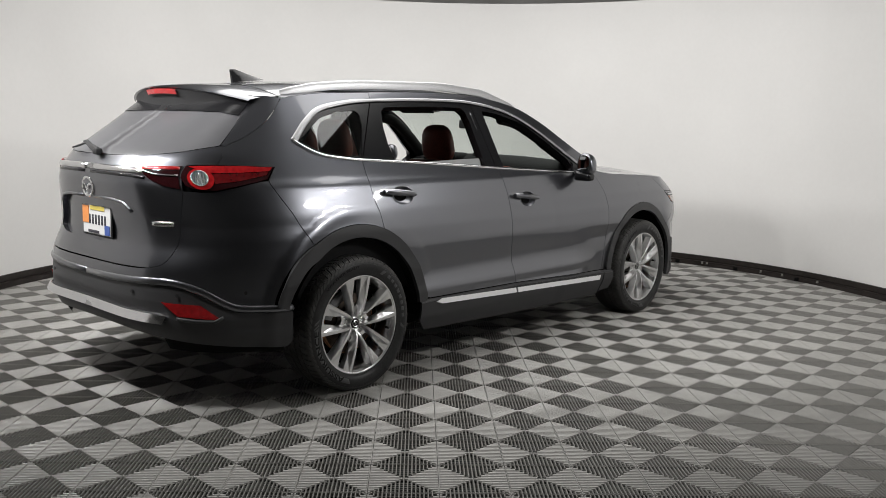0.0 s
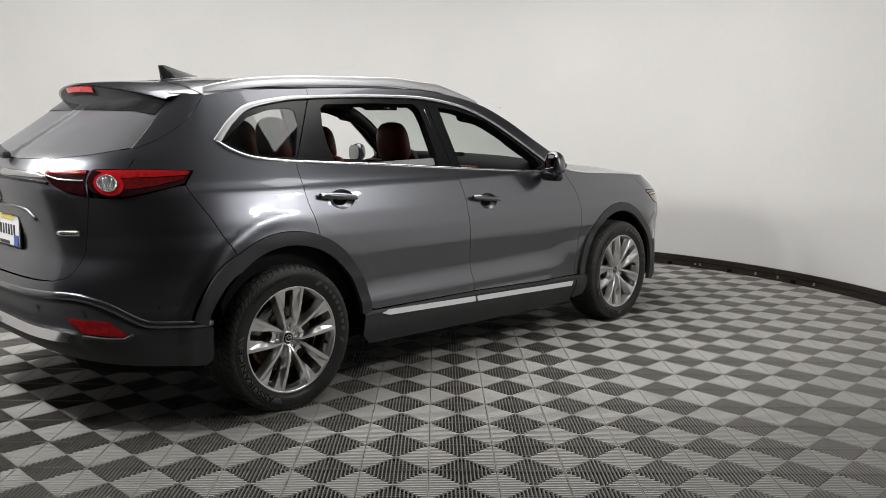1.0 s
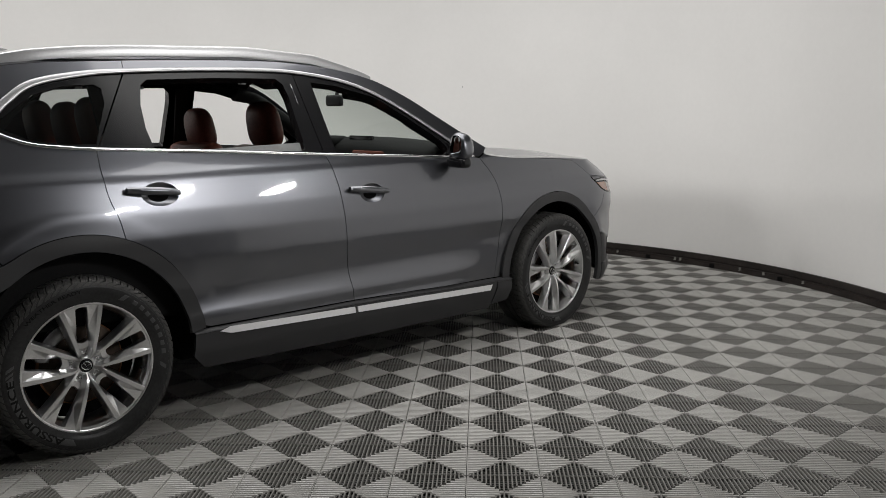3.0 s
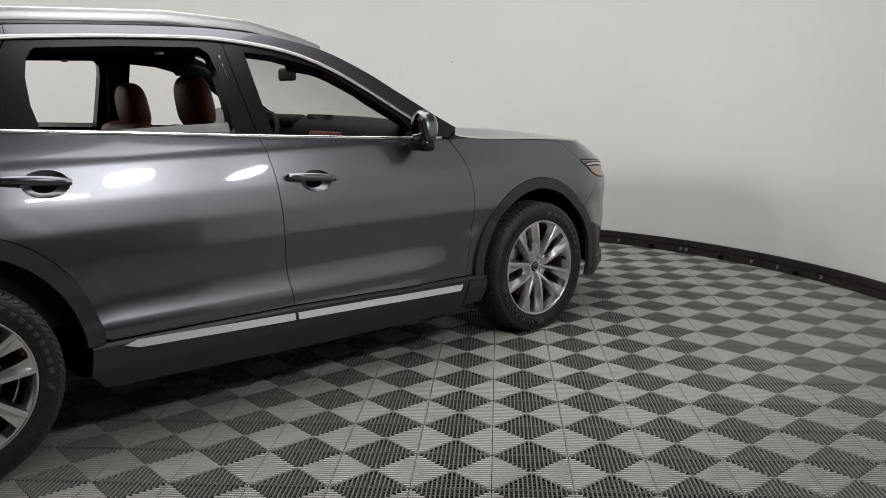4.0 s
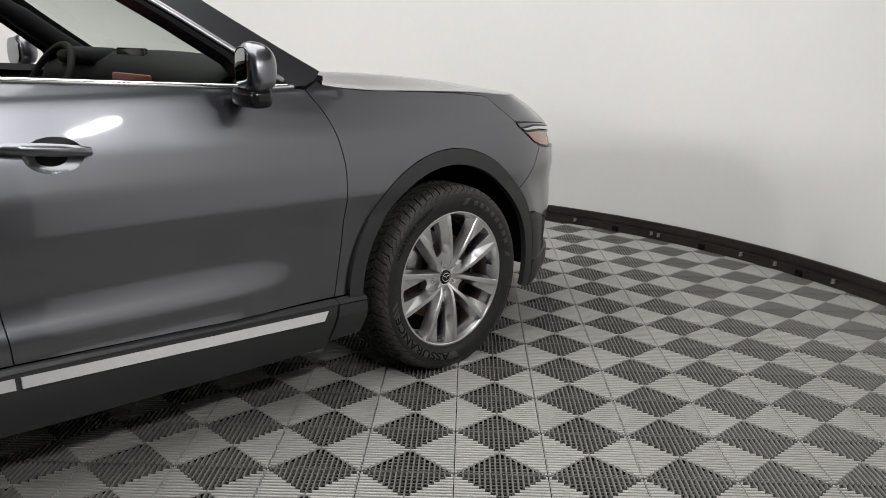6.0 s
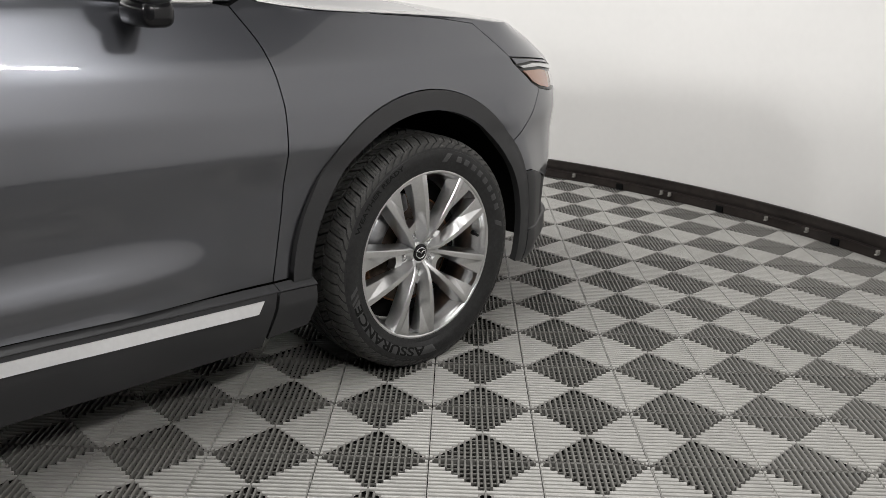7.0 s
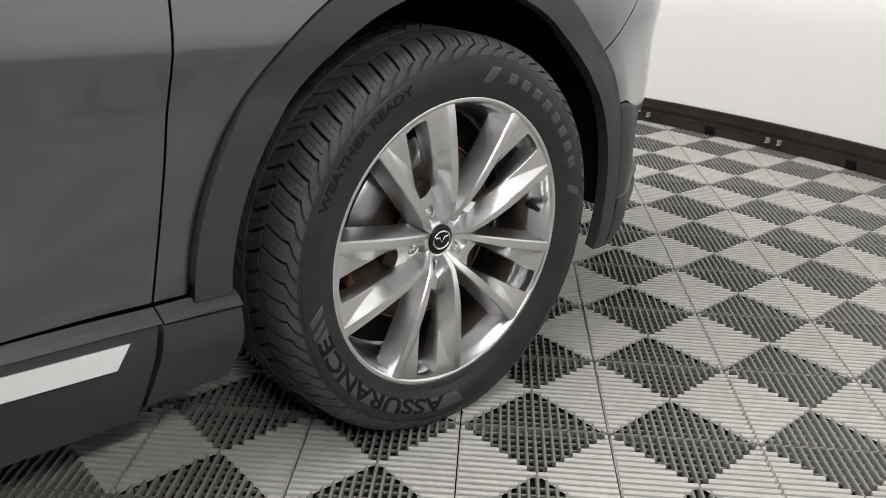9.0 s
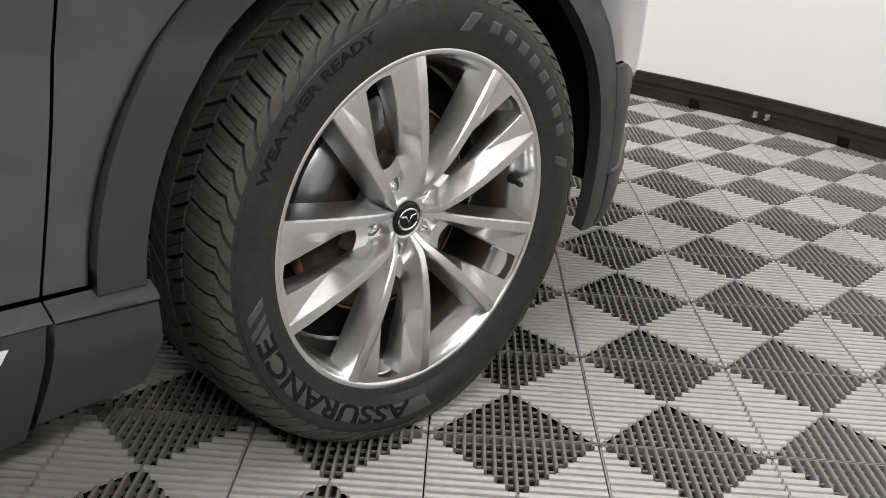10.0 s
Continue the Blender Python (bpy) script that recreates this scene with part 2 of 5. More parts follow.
FRONT = smooth_table([(0.16, 3.82), (0.25, 3.91), (0.55, 3.955), (0.80, 3.935), (0.90, 3.88), (0.98, 3.72), (1.06, 3.48), (1.8, 3.4)], 0.012)
ARCHES = ((0.022, 0.38, 0.505, 0.435, 0.58), (2.942, 0.358, 0.497, 0.435, 0.555))  # centre, seam, opening and crease radii
FLARE_FADE = [0.15, 0.75, 0.55]  # angle round the wheel below which the painted flare runs out, over how much, and its share
YR, YF, LR, LF = -0.25, 3.3, 1.25, 1.10


def tab(table, v):
    return float(np.interp(v, table[0], table[1]))


def half(y, z):
    w = tab(HALF, z)
    if y < 0.3:
        w -= (0.10 if z > 0.9 else 0.10 - 0.06 * min(1, (0.9 - z) / 0.3)) * (0.3 - y) ** 2
    w += 0.018 * min(1.0, max(0.0, (y - 1.8) / 0.6)) * min(1.0, max(0.0, (1.08 - z) / 0.15))
    if 0.25 < z < 0.72 and y > 1.9:  # the sculpted lower flank runs out ahead of the front door's middle
        fade = min(1.0, (y - 1.9) / 0.45)
        w += (0.955 - 0.008 * (0.72 - z) - w) * fade * fade * (3 - 2 * fade) * min(1.0, (0.72 - z) / 0.08) * min(1.0, (z - 0.25) / 0.08)
    if y > 2.5:
        w -= 0.035 * (y - 2.5) ** 2
    for cy, cz, seam, gap, crease in ARCHES:
        rho = math.hypot(y - cy, z - cz)
        reach, ramp = (0.14, 0.26) if y > cy > 1.5 else (0.03, 0.075)
        if rho < crease + reach and z > 0.20:
            f = min(1.0, (crease + reach - rho) / ramp)
            if (y > cy) == (cy < 1.5):  # towards the doors the painted flare dies out low down
                low = min(1.0, max(0.0, (math.atan2(z - cz, abs(y - cy)) - FLARE_FADE[0]) / FLARE_FADE[1]))
            else:
                low = min(1.0, max(0.0, (z - 0.12) / 0.14))
            aim = 0.976 - 0.045 * max(0.0, z - 0.62) / 0.25 - 0.014 * min(1.0, max(0.0, (crease - rho) / (crease - seam)))
            rise = aim - w
            share = FLARE_FADE[2] if cy < 1.5 else 0.4 + 0.6 * FLARE_FADE[2]
            w += 0.5 * share * (rise + math.sqrt(rise * rise + 6e-5)) * low * low * (3 - 2 * low) * f * f * (3 - 2 * f)
    return w


def surf(u, z, off=0.0):
    """A point of the body: u runs along its outline from the rear middle round the corner, along the side, to the front middle."""
    p, q = 2.5, 4.0
    if u < YR:
        a = min(math.pi / 2, (YR - u) / LR * math.pi / 2)
        y = YR + (tab(REAR, z) - YR) * math.sin(a) ** (2 / p)
        x = half(y, z) * max(0.0, math.cos(a)) ** (2 / q)
    elif u > YF:
        a = min(math.pi / 2, (u - YF) / LF * math.pi / 2)
        y = YF + (tab(FRONT, z) - YF) * math.sin(a) ** (2 / 2.2)
        x = half(y, z) * max(0.0, math.cos(a)) ** (2 / 4.2)
    else:
        y, x = u, half(u, z)
    if off:
        n = surf_normal(u, z)
        return (x + n[0] * off, y + n[1] * off, z + n[2] * off)
    return (x, y, z)


def clad_surf(u, z):
    """The cladding's own surface: as the body's, with the flare carried down to its foot."""
    keep = FLARE_FADE[:]
    FLARE_FADE[:] = [-1.0, 0.3, 1.0]
    p = surf(u, z)
    FLARE_FADE[:] = keep
    return p


def surf_normal(u, z):
    e = 0.004
    a, b, c, d = surf(u - e, z), surf(u + e, z), surf(u, z - e), surf(u, z + e)
    s = (b[0] - a[0], b[1] - a[1], b[2] - a[2])
    t = (d[0] - c[0], d[1] - c[1], d[2] - c[2])
    n = (s[1] * t[2] - s[2] * t[1], s[2] * t[0] - s[0] * t[2], s[0] * t[1] - s[1] * t[0])
    m = math.sqrt(n[0] ** 2 + n[1] ** 2 + n[2] ** 2) or 1.0
    return (n[0] / m, n[1] / m, n[2] / m)


from mathutils import geometry


# ---- panels that lie on the body's surface ----
def outline_of(poly, step):
    """The polygon with its long edges cut to steps and doubled points dropped."""
    out = []
    for k, a in enumerate(poly):
        b = poly[(k + 1) % len(poly)]
        d = math.hypot(b[0] - a[0], b[1] - a[1])
        if d < 1e-4:
            continue
        n = max(1, int(d / step))
        out += [(a[0] + (b[0] - a[0]) * j / n, a[1] + (b[1] - a[1]) * j / n) for j in range(n)]
    return out


def signed_area(poly):
    return 0.5 * sum(a[0] * b[1] - b[0] * a[1] for a, b in zip(poly, poly[1:] + poly[:1]))


def shrunk(poly, by):
    """The polygon with its edges moved inwards."""
    if signed_area(poly) < 0:
        poly = poly[::-1]
    out = []
    for k, p in enumerate(poly):
        a, b = poly[k - 1], poly[(k + 1) % len(poly)]
        d1 = np.array([p[0] - a[0], p[1] - a[1]])
        d2 = np.array([b[0] - p[0], b[1] - p[1]])
        d1, d2 = d1 / (np.linalg.norm(d1) + 1e-9), d2 / (np.linalg.norm(d2) + 1e-9)
        n1, n2 = np.array([-d1[1], d1[0]]), np.array([-d2[1], d2[0]])
        n = n1 + n2
        n = n / max(0.35, float(n @ n) / 2)
        out.append((p[0] + n[0] * by, p[1] + n[1] * by))
    return out


def inside(p, poly):
    hit = False
    for k, a in enumerate(poly):
        b = poly[k - 1]
        if (a[1] > p[1]) != (b[1] > p[1]) and p[0] < (b[0] - a[0]) * (p[1] - a[1]) / (b[1] - a[1]) + a[0]:
            hit = not hit
    return hit


def distance_to(p, poly):
    q = np.array(poly)
    return float(np.min(np.hypot(q[:, 0] - p[0], q[:, 1] - p[1])))


def panel(name, poly, mat, parent, label="", gap=0.0018, step=0.022, flange=0.014, off=0.0, holes=(), mirror=True, where=None, thick=0.0):
    """A sheet on the body's surface, bounded by a polygon in (outline station, height), with its rim folded inwards."""
    place = where or surf
    rims = [shrunk(outline_of(list(poly), step), gap)] + [outline_of(list(h), step) for h in holes]
    if signed_area(rims[0]) < 0:
        rims[0] = rims[0][::-1]
    pts, edges = [], []
    for rim in rims:
        base = len(pts)
        pts += rim
        edges += [(base + k, base + (k + 1) % len(rim)) for k in range(len(rim))]
    us, zs = [p[0] for p in rims[0]], [p[1] for p in rims[0]]
    every = [p for rim in rims for p in rim]
    rows = 0
    z = min(zs) + step * 0.6
    while z < max(zs):
        u = min(us) + step * (0.5 if rows % 2 else 0.9)
        while u < max(us):
            if inside((u, z), rims[0]) and not any(inside((u, z), h) for h in rims[1:]) and distance_to((u, z), every) > step * 0.55:
                pts.append((u, z))
            u += step * 1.15
        z += step
        rows += 1
    res = geometry.delaunay_2d_cdt([Vector(p) for p in pts], edges, [], 0, 1e-6)
    flat, tris = res[0], res[2]
    flat = [(v.x, v.y) for v in flat]
    keep = []
    for t in tris:
        c = (sum(flat[k][0] for k in t) / len(t), sum(flat[k][1] for k in t) / len(t))
        if inside(c, rims[0]) and not any(inside(c, h) for h in rims[1:]):
            a, b, d = (flat[k] for k in t[:3])
            keep.append(tuple(t) if (b[0] - a[0]) * (d[1] - a[1]) - (d[0] - a[0]) * (b[1] - a[1]) > 0 else tuple(t)[::-1])
    normals = [normal_at(place, *p) for p in flat]
    verts = []
    for p, n in zip(flat, normals):
        q = place(*p)
        verts.append((q[0] + n[0] * off, q[1] + n[1] * off, q[2] + n[2] * off))
    faces = keep
    if flange:
        count = {}
        for t in keep:
            for a, b in zip(t, t[1:] + t[:1]):
                count[(a, b)] = True
        rim_edges = [(a, b) for a, b in count if (b, a) not in count]
        fold = {}
        for a, b in rim_edges:
            for k in (a, b):
                if k not in fold:
                    n, q = normals[k], verts[k]
                    fold[k] = len(verts)
                    verts.append(q)
                    verts.append((q[0] - n[0] * flange, q[1] - n[1] * flange, q[2] - n[2] * flange))
        faces = keep + [(fold[b], fold[a], fold[a] + 1, fold[b] + 1) for a, b in rim_edges]
        extra = [None] * (len(verts) - len(normals))
        for a, b in rim_edges:
            va, vb, n = Vector(verts[a]), Vector(verts[b]), Vector(normals[a])
            side = (vb - va).cross(n).normalized()
            for k in (a, b):
                extra[fold[k] - len(normals)] = extra[fold[k] + 1 - len(normals)] = tuple(side)
        normals = normals + extra
    ob = mesh_object(name, verts, faces, mat, parent, label, True, normals)
    if mirror:
        mesh_object(name, [(-x, y, z) for x, y, z in verts], [f[::-1] for f in faces], mat, parent, label, True, [(-a, b, c) for a, b, c in normals])
    return ob


def normal_at(place, u, z):
    e = 0.003
    a, b, c, d = place(u - e, z), place(u + e, z), place(u, z - e), place(u, z + e)
    n = Vector((b[0] - a[0], b[1] - a[1], b[2] - a[2])).cross(Vector((d[0] - c[0], d[1] - c[1], d[2] - c[2])))
    return tuple(n.normalized()) if n.length > 1e-12 else (0.0, -1.0, 0.0)


def strip(name, path, width, height, mat, parent, label="", off=0.0, mirror=True, where=None, closed=False, step=0.02, taper=()):
    """A moulding with a rounded section laid along a path on the surface."""
    place = where or surf
    pts = outline_of(list(path), step) if closed else open_steps(list(path), step)
    section = [(-0.5, -0.3), (-0.5, 0.35), (-0.36, 0.8), (-0.12, 1.0), (0.12, 1.0), (0.36, 0.8), (0.5, 0.35), (0.5, -0.3)]
    verts, faces = [], []
    spots = [(Vector(place(*p)), Vector(normal_at(place, *p))) for p in pts]
    n = len(pts)
    for k, (q, nor) in enumerate(spots):
        a = spots[(k - 1) % n if closed else max(k - 1, 0)][0]
        b = spots[(k + 1) % n if closed else min(k + 1, n - 1)][0]
        t = (b - a).normalized()
        side = nor.cross(t).normalized()
        f = 1.0
        if taper and not closed:
            f = float(np.interp(k / (n - 1), [s[0] for s in taper], [s[1] for s in taper]))
        for s, h in section:
            v = q + side * (s * width * f) + nor * (h * height + off)
            verts.append(tuple(v))
    m = len(section)
    for k in range(n if closed else n - 1):
        for j in range(m - 1):
            a, b = k * m + j, ((k + 1) % n) * m + j
            faces.append((a, b, b + 1, a + 1))
    if not closed:
        faces += [tuple(range(m)), tuple(range((n - 1) * m, n * m))[::-1]]
    ob = mesh_object(name, verts, faces, mat, parent, label)
    if mirror:
        mesh_object(name, [(-x, y, z) for x, y, z in verts], [f[::-1] for f in faces], mat, parent, label)
    return ob


def open_steps(path, step):
    out = []
    for a, b in zip(path, path[1:]):
        d = math.hypot(b[0] - a[0], b[1] - a[1])
        if d < 1e-5:
            continue
        n = max(1, int(d / step))
        out += [(a[0] + (b[0] - a[0]) * j / n, a[1] + (b[1] - a[1]) * j / n) for j in range(n)]
    return out + [path[-1]]


def both(name, bm, mat, parent, label="", sharp=40):
    """A part of the right side and its mirror image on the left."""
    other = bm.copy()
    bmesh.ops.scale(other, vec=(-1, 1, 1), verts=other.verts)
    bmesh.ops.reverse_faces(other, faces=other.faces)
    a = part(name, bm, mat, parent, label, sharp=sharp)
    part(name, other, mat, parent, label, sharp=sharp)
    return a


# ---- the booth ----
def ring_wall(name, r0, r1, z0, z1, mat, a0, a1, n=160):
    """A curved wall between two radii about the booth's middle."""
    verts, faces = [], []
    for k in range(n + 1):
        a = radians(a0 + (a1 - a0) * k / n)
        for r, z in ((r0, z0), (r0, z1), (r1, z1), (r1, z0)):
            verts.append((BOOTH_X + r * math.cos(a), BOOTH_Y + r * math.sin(a), z))
    for k in range(n):
        for j in range(4):
            faces.append((k * 4 + j, (k + 1) * 4 + j, (k + 1) * 4 + (j + 1) % 4, k * 4 + (j + 1) % 4))
    faces += [(0, 1, 2, 3), tuple(range(n * 4, n * 4 + 4))[::-1]]
    ob = mesh_object(name, verts, faces, mat)
    ob.data.set_sharp_from_angle(angle=radians(40))
    return ob


ARC0, ARC1 = -32.5, 220.0
tagged(ring_wall("wall_booth", BOOTH_R, BOOTH_R + 0.12, -0.02, WALL_TOP, WALL_PAINT, ARC0, ARC1), "curved off-white painted photo booth wall", "wall", kind="structure")
baseboard = tagged(ring_wall("baseboard", BOOTH_R - 0.014, BOOTH_R - 0.001, 0.060, 0.105, SKIRT, ARC0, ARC1), "dark brown rubber skirting along the curved wall", "baseboard", kind="structure")
for name, r0, r1, z0, z1 in (("skirting_bead", BOOTH_R - 0.018, BOOTH_R - 0.014, 0.094, 0.1035), ("skirting_groove", BOOTH_R - 0.006, BOOTH_R - 0.001, 0.046, 0.060), ("lower_rail", BOOTH_R - 0.034, BOOTH_R - 0.001, 0.0, 0.046),
                             ("rail_lip", BOOTH_R - 0.038, BOOTH_R - 0.034, 0.040, 0.0455)):
    ring = ring_wall(name, r0, r1, z0, z1, SKIRT, ARC0, ARC1)
    ring.parent = baseboard


def rail_clip(angle, kind):
    """A small bright bracket on the lower rail, or a dark slot cut in it."""
    r, a = BOOTH_R - 0.037, radians(angle)
    bm = bmesh.new()
    if kind == "slot":
        box_bm(0, 0, 0.018, 0.008, 0.045, 0.034, 0.002, 1, bm)
    else:
        box_bm(0, 0, 0.036, 0.010, 0.020, 0.022, 0.003, 2, bm)
        box_bm(-0.008, 0, 0.026, 0.018, 0.016, 0.005, 0.002, 1, bm)
        tube_bm([(-0.010, 0, 0.040), (0.004, 0, 0.040)], 0.008, 8, bm)
    bmesh.ops.transform(bm, matrix=pose(BOOTH_X + r * math.cos(a), BOOTH_Y + r * math.sin(a), 0, 0, 0, angle), verts=bm.verts)
    part("rail_slot" if kind == "slot" else "rail_bracket", bm, VOID if kind == "slot" else CLIP, baseboard, "dark slot in the rail" if kind == "slot" else "small dull metal bracket")


for angle, kind in ((25.5, "clip"), (29.0, "slot"), (31.4, "clip"), (35.0, "clip"), (39.3, "slot"), (44.1, "clip"), (44.9, "clip"), (49.1, "slot"), (53.8, "clip"), (59.0, "slot"), (63.5, "clip")):
    rail_clip(angle, kind)

bm = bmesh.new()
bmesh.ops.create_cone(bm, cap_ends=True, segments=8, radius1=0.006, radius2=0.004, depth=0.006)
DOT_ANGLE = 78.3
bmesh.ops.transform(bm, matrix=look((BOOTH_X + (BOOTH_R - 0.003) * math.cos(radians(DOT_ANGLE)), BOOTH_Y + (BOOTH_R - 0.003) * math.sin(radians(DOT_ANGLE)), 1.58), (BOOTH_X, BOOTH_Y, 1.58)), verts=bm.verts)
tagged(part("wall_stud", bm, INK), "tiny dark nail mark in the booth wall", "nail")


def slab(name, x0, x1, y0, y1, z0, z1, mat, label, category):
    return tagged(part(name, box_bm((x0 + x1) / 2, (y0 + y1) / 2, (z0 + z1) / 2, x1 - x0, y1 - y0, z1 - z0), mat, smooth=False), label, category, kind="structure")


slab("ground", -10, 8, -12, 6, -0.30, -0.016, UNDERFLOOR, "dark subfloor under the ribbed tiles", "floor")
# unseen floors, walls and ceiling added to close the place and shape reflections
slab("floor_hall", -10, 8, -12, -4.52, -0.016, -0.004, CONCRETE, "unseen plain grey floor added round the booth", "floor")
slab("floor_east", 2.34, 8, -4.52, 6, -0.016, -0.004, CONCRETE, "unseen plain grey floor added round the booth", "floor")
slab("floor_west", -10, -5.86, -4.52, 6, -0.016, -0.004, CONCRETE, "unseen plain grey floor added round the booth", "floor")
slab("wall_south", -10, 8, -12.2, -12.0, -0.3, 3.68, HALL, "unseen plain pale wall added to close the place", "wall")
slab("wall_north", -10, 8, 6.0, 6.2, -0.3, 3.68, HALL, "unseen plain pale wall added to close the place", "wall")
slab("wall_east", 8.0, 8.2, -12, 6, -0.3, 3.68, HALL, "unseen plain pale wall added to close the place", "wall")
slab("wall_west", -10.2, -10, -12, 6, -0.3, 3.68, HALL, "unseen plain pale wall added to close the place", "wall")
slab("ceiling", -10, 8, -12, 6, 3.68, 3.88, CEILING_PAINT, "unseen plain dark ceiling added to close the place", "ceiling")



# ---- the car ----
car = tagged(new("car", None), "dark grey metallic family SUV with lowered side windows", "car")
car.matrix_world = CAR_POSE

R_ARCH, F_ARCH = ARCHES
BELT = curve([(-0.24, 1.318), (-0.17, 1.275), (-0.08, 1.243), (0.05, 1.226), (0.17, 1.216), (0.65, 1.19), (1.285, 1.15), (2.10, 1.105), (2.30, 1.10)], 6)
DLO_TOP = curve([(-0.24, 1.318), (-0.185, 1.372), (-0.13, 1.42), (-0.02, 1.488), (0.19, 1.53), (0.37, 1.545), (0.69, 1.560), (1.0, 1.566), (1.24, 1.560),
                 (1.5, 1.525), (1.69, 1.468), (1.88, 1.372), (2.13, 1.212), (2.30, 1.10)], 6)
ROOF_LINE = curve([(-0.232, 1.54), (0.0, 1.572), (0.37, 1.592), (0.69, 1.605), (1.0, 1.611), (1.24, 1.607), (1.5, 1.582), (1.74, 1.53), (1.95, 1.435),
                   (2.13, 1.325), (2.31, 1.215), (2.43, 1.145)], 6)
REAR_DOOR_SEAM = curve([(0.205, 0.852), (0.19, 0.94), (0.168, 1.01), (0.158, 1.10), (0.162, 1.217)], 5)
PILLAR_SEAM = curve([(1.345, 0.418), (1.338, 0.50), (1.325, 0.65), (1.322, 0.80), (1.316, 0.97), (1.303, 1.06), (1.283, 1.15)], 5)
FENDER_SEAM = curve([(2.392, 0.385), (2.412, 0.50), (2.430, 0.62), (2.442, 0.75), (2.438, 0.87), (2.408, 0.99), (2.345, 1.09)], 5)
HATCH_SEAM = curve([(-0.232, 1.54), (-0.41, 1.416), (-0.565, 1.33), (-0.66, 1.290), (-0.650, 1.238), (-0.671, 1.20)], 5)
HATCH_SIDE = curve([(-0.89, 1.078), (-0.962, 0.912), (-1.016, 0.817), (-1.09, 0.735), (-1.189, 0.707)], 5)
CREASE = curve([(-1.503, 0.632), (-1.30, 0.642), (-1.043, 0.646), (-0.865, 0.609), (-0.70, 0.537), (-0.62, 0.518), (-0.37, 0.503)], 5)
HOOD_LINE = curve([(2.42, 1.102), (2.50, 1.090), (2.60, 1.079), (2.77, 1.070), (2.90, 1.063), (3.05, 1.053), (3.20, 1.036)], 6)



def between(line, lo, hi):
    """The points of a line whose station lies between two stations."""
    return [p for p in line if lo - 1e-6 <= p[0] <= hi + 1e-6]


def at_station(line, u):
    return (u, float(np.interp(u, [p[0] for p in line], [p[1] for p in line])))


def ellipse(cu, cz, ru, rz, n=28):
    return [(cu + ru * math.cos(2 * math.pi * k / n), cz + rz * math.sin(2 * math.pi * k / n)) for k in range(n)]


# inner shell: an added near-black sheet behind every seam, keeping the gaps dark
panel("inner_shell", [(-1.2, 0.28), (-1.2, 1.16), (-0.3, 1.20), (0.6, 1.165), (2.3, 1.07), (3.2, 0.95), (3.9, 0.75), (3.9, 0.25)], VOID, car, "near-black sheet added behind the panel seams to keep them dark",
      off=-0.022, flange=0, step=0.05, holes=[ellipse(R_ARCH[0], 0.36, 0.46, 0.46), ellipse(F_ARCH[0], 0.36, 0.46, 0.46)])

# rear quarter
quarter = REAR_DOOR_SEAM + between(BELT, -0.24, 0.168)[::-1] + between(DLO_TOP, -0.23, 0.369) + [at_station(DLO_TOP, 0.37), at_station(ROOF_LINE, 0.37)]
quarter += between(ROOF_LINE, -0.2, 0.36)[::-1] + HATCH_SEAM + [(-0.671, 1.198), (-0.52, 1.196), (-0.355, 1.188), (-0.40, 1.125), (-0.395, 1.098), (-0.325, 0.965)]
quarter += arc(R_ARCH[0], R_ARCH[1], R_ARCH[2], 123.7, 69.5, 16)
panel("rear_quarter_panel", quarter, PAINT, car, "curved rear quarter panel in grey paint")

# doors
handle_hole_r = ellipse(0.385, 1.022, 0.085, 0.050)
rear_door_poly = REAR_DOOR_SEAM[::-1] + arc(R_ARCH[0], R_ARCH[1], R_ARCH[2], 69, 6, 18) + [(0.55, 0.425)] + PILLAR_SEAM + between(BELT, 0.18, 1.27)[::-1]
rear_door = panel("rear_door", rear_door_poly, PAINT, car, "rear passenger door with a sculpted lower flank", holes=[handle_hole_r])
handle_hole_f = ellipse(1.515, 0.948, 0.080, 0.048)
front_door_poly = PILLAR_SEAM[::-1] + FENDER_SEAM + between(BELT, 1.30, 2.29)[::-1]
front_door = panel("front_door", front_door_poly, PAINT, car, "front passenger door with a sculpted lower flank", holes=[handle_hole_f])


def handle_cup(hole, cu, cz, ru, rz, parent):
    """The dished bowl behind a pull handle."""
    verts, faces, normals = [], [], []
    rings, n = 7, 28
    for i in range(rings + 1):
        f = 1.03 * (1 - i / rings)
        for k in range(n):
            a = 2 * math.pi * k / n
            u, z = cu + ru * f * math.cos(a), cz + rz * f * math.sin(a)
            verts.append(surf(u, z, -0.001 - 0.028 * max(0.0, 1 - f * f) ** 0.8))
    for i in range(rings):
        for k in range(n):
            faces.append((i * n + k, i * n + (k + 1) % n, (i + 1) * n + (k + 1) % n, (i + 1) * n + k))
    mesh_object("handle_cup", verts, faces, PAINT, parent)
    mesh_object("handle_cup", [(-x, y, z) for x, y, z in verts], [f[::-1] for f in faces], PAINT, parent)


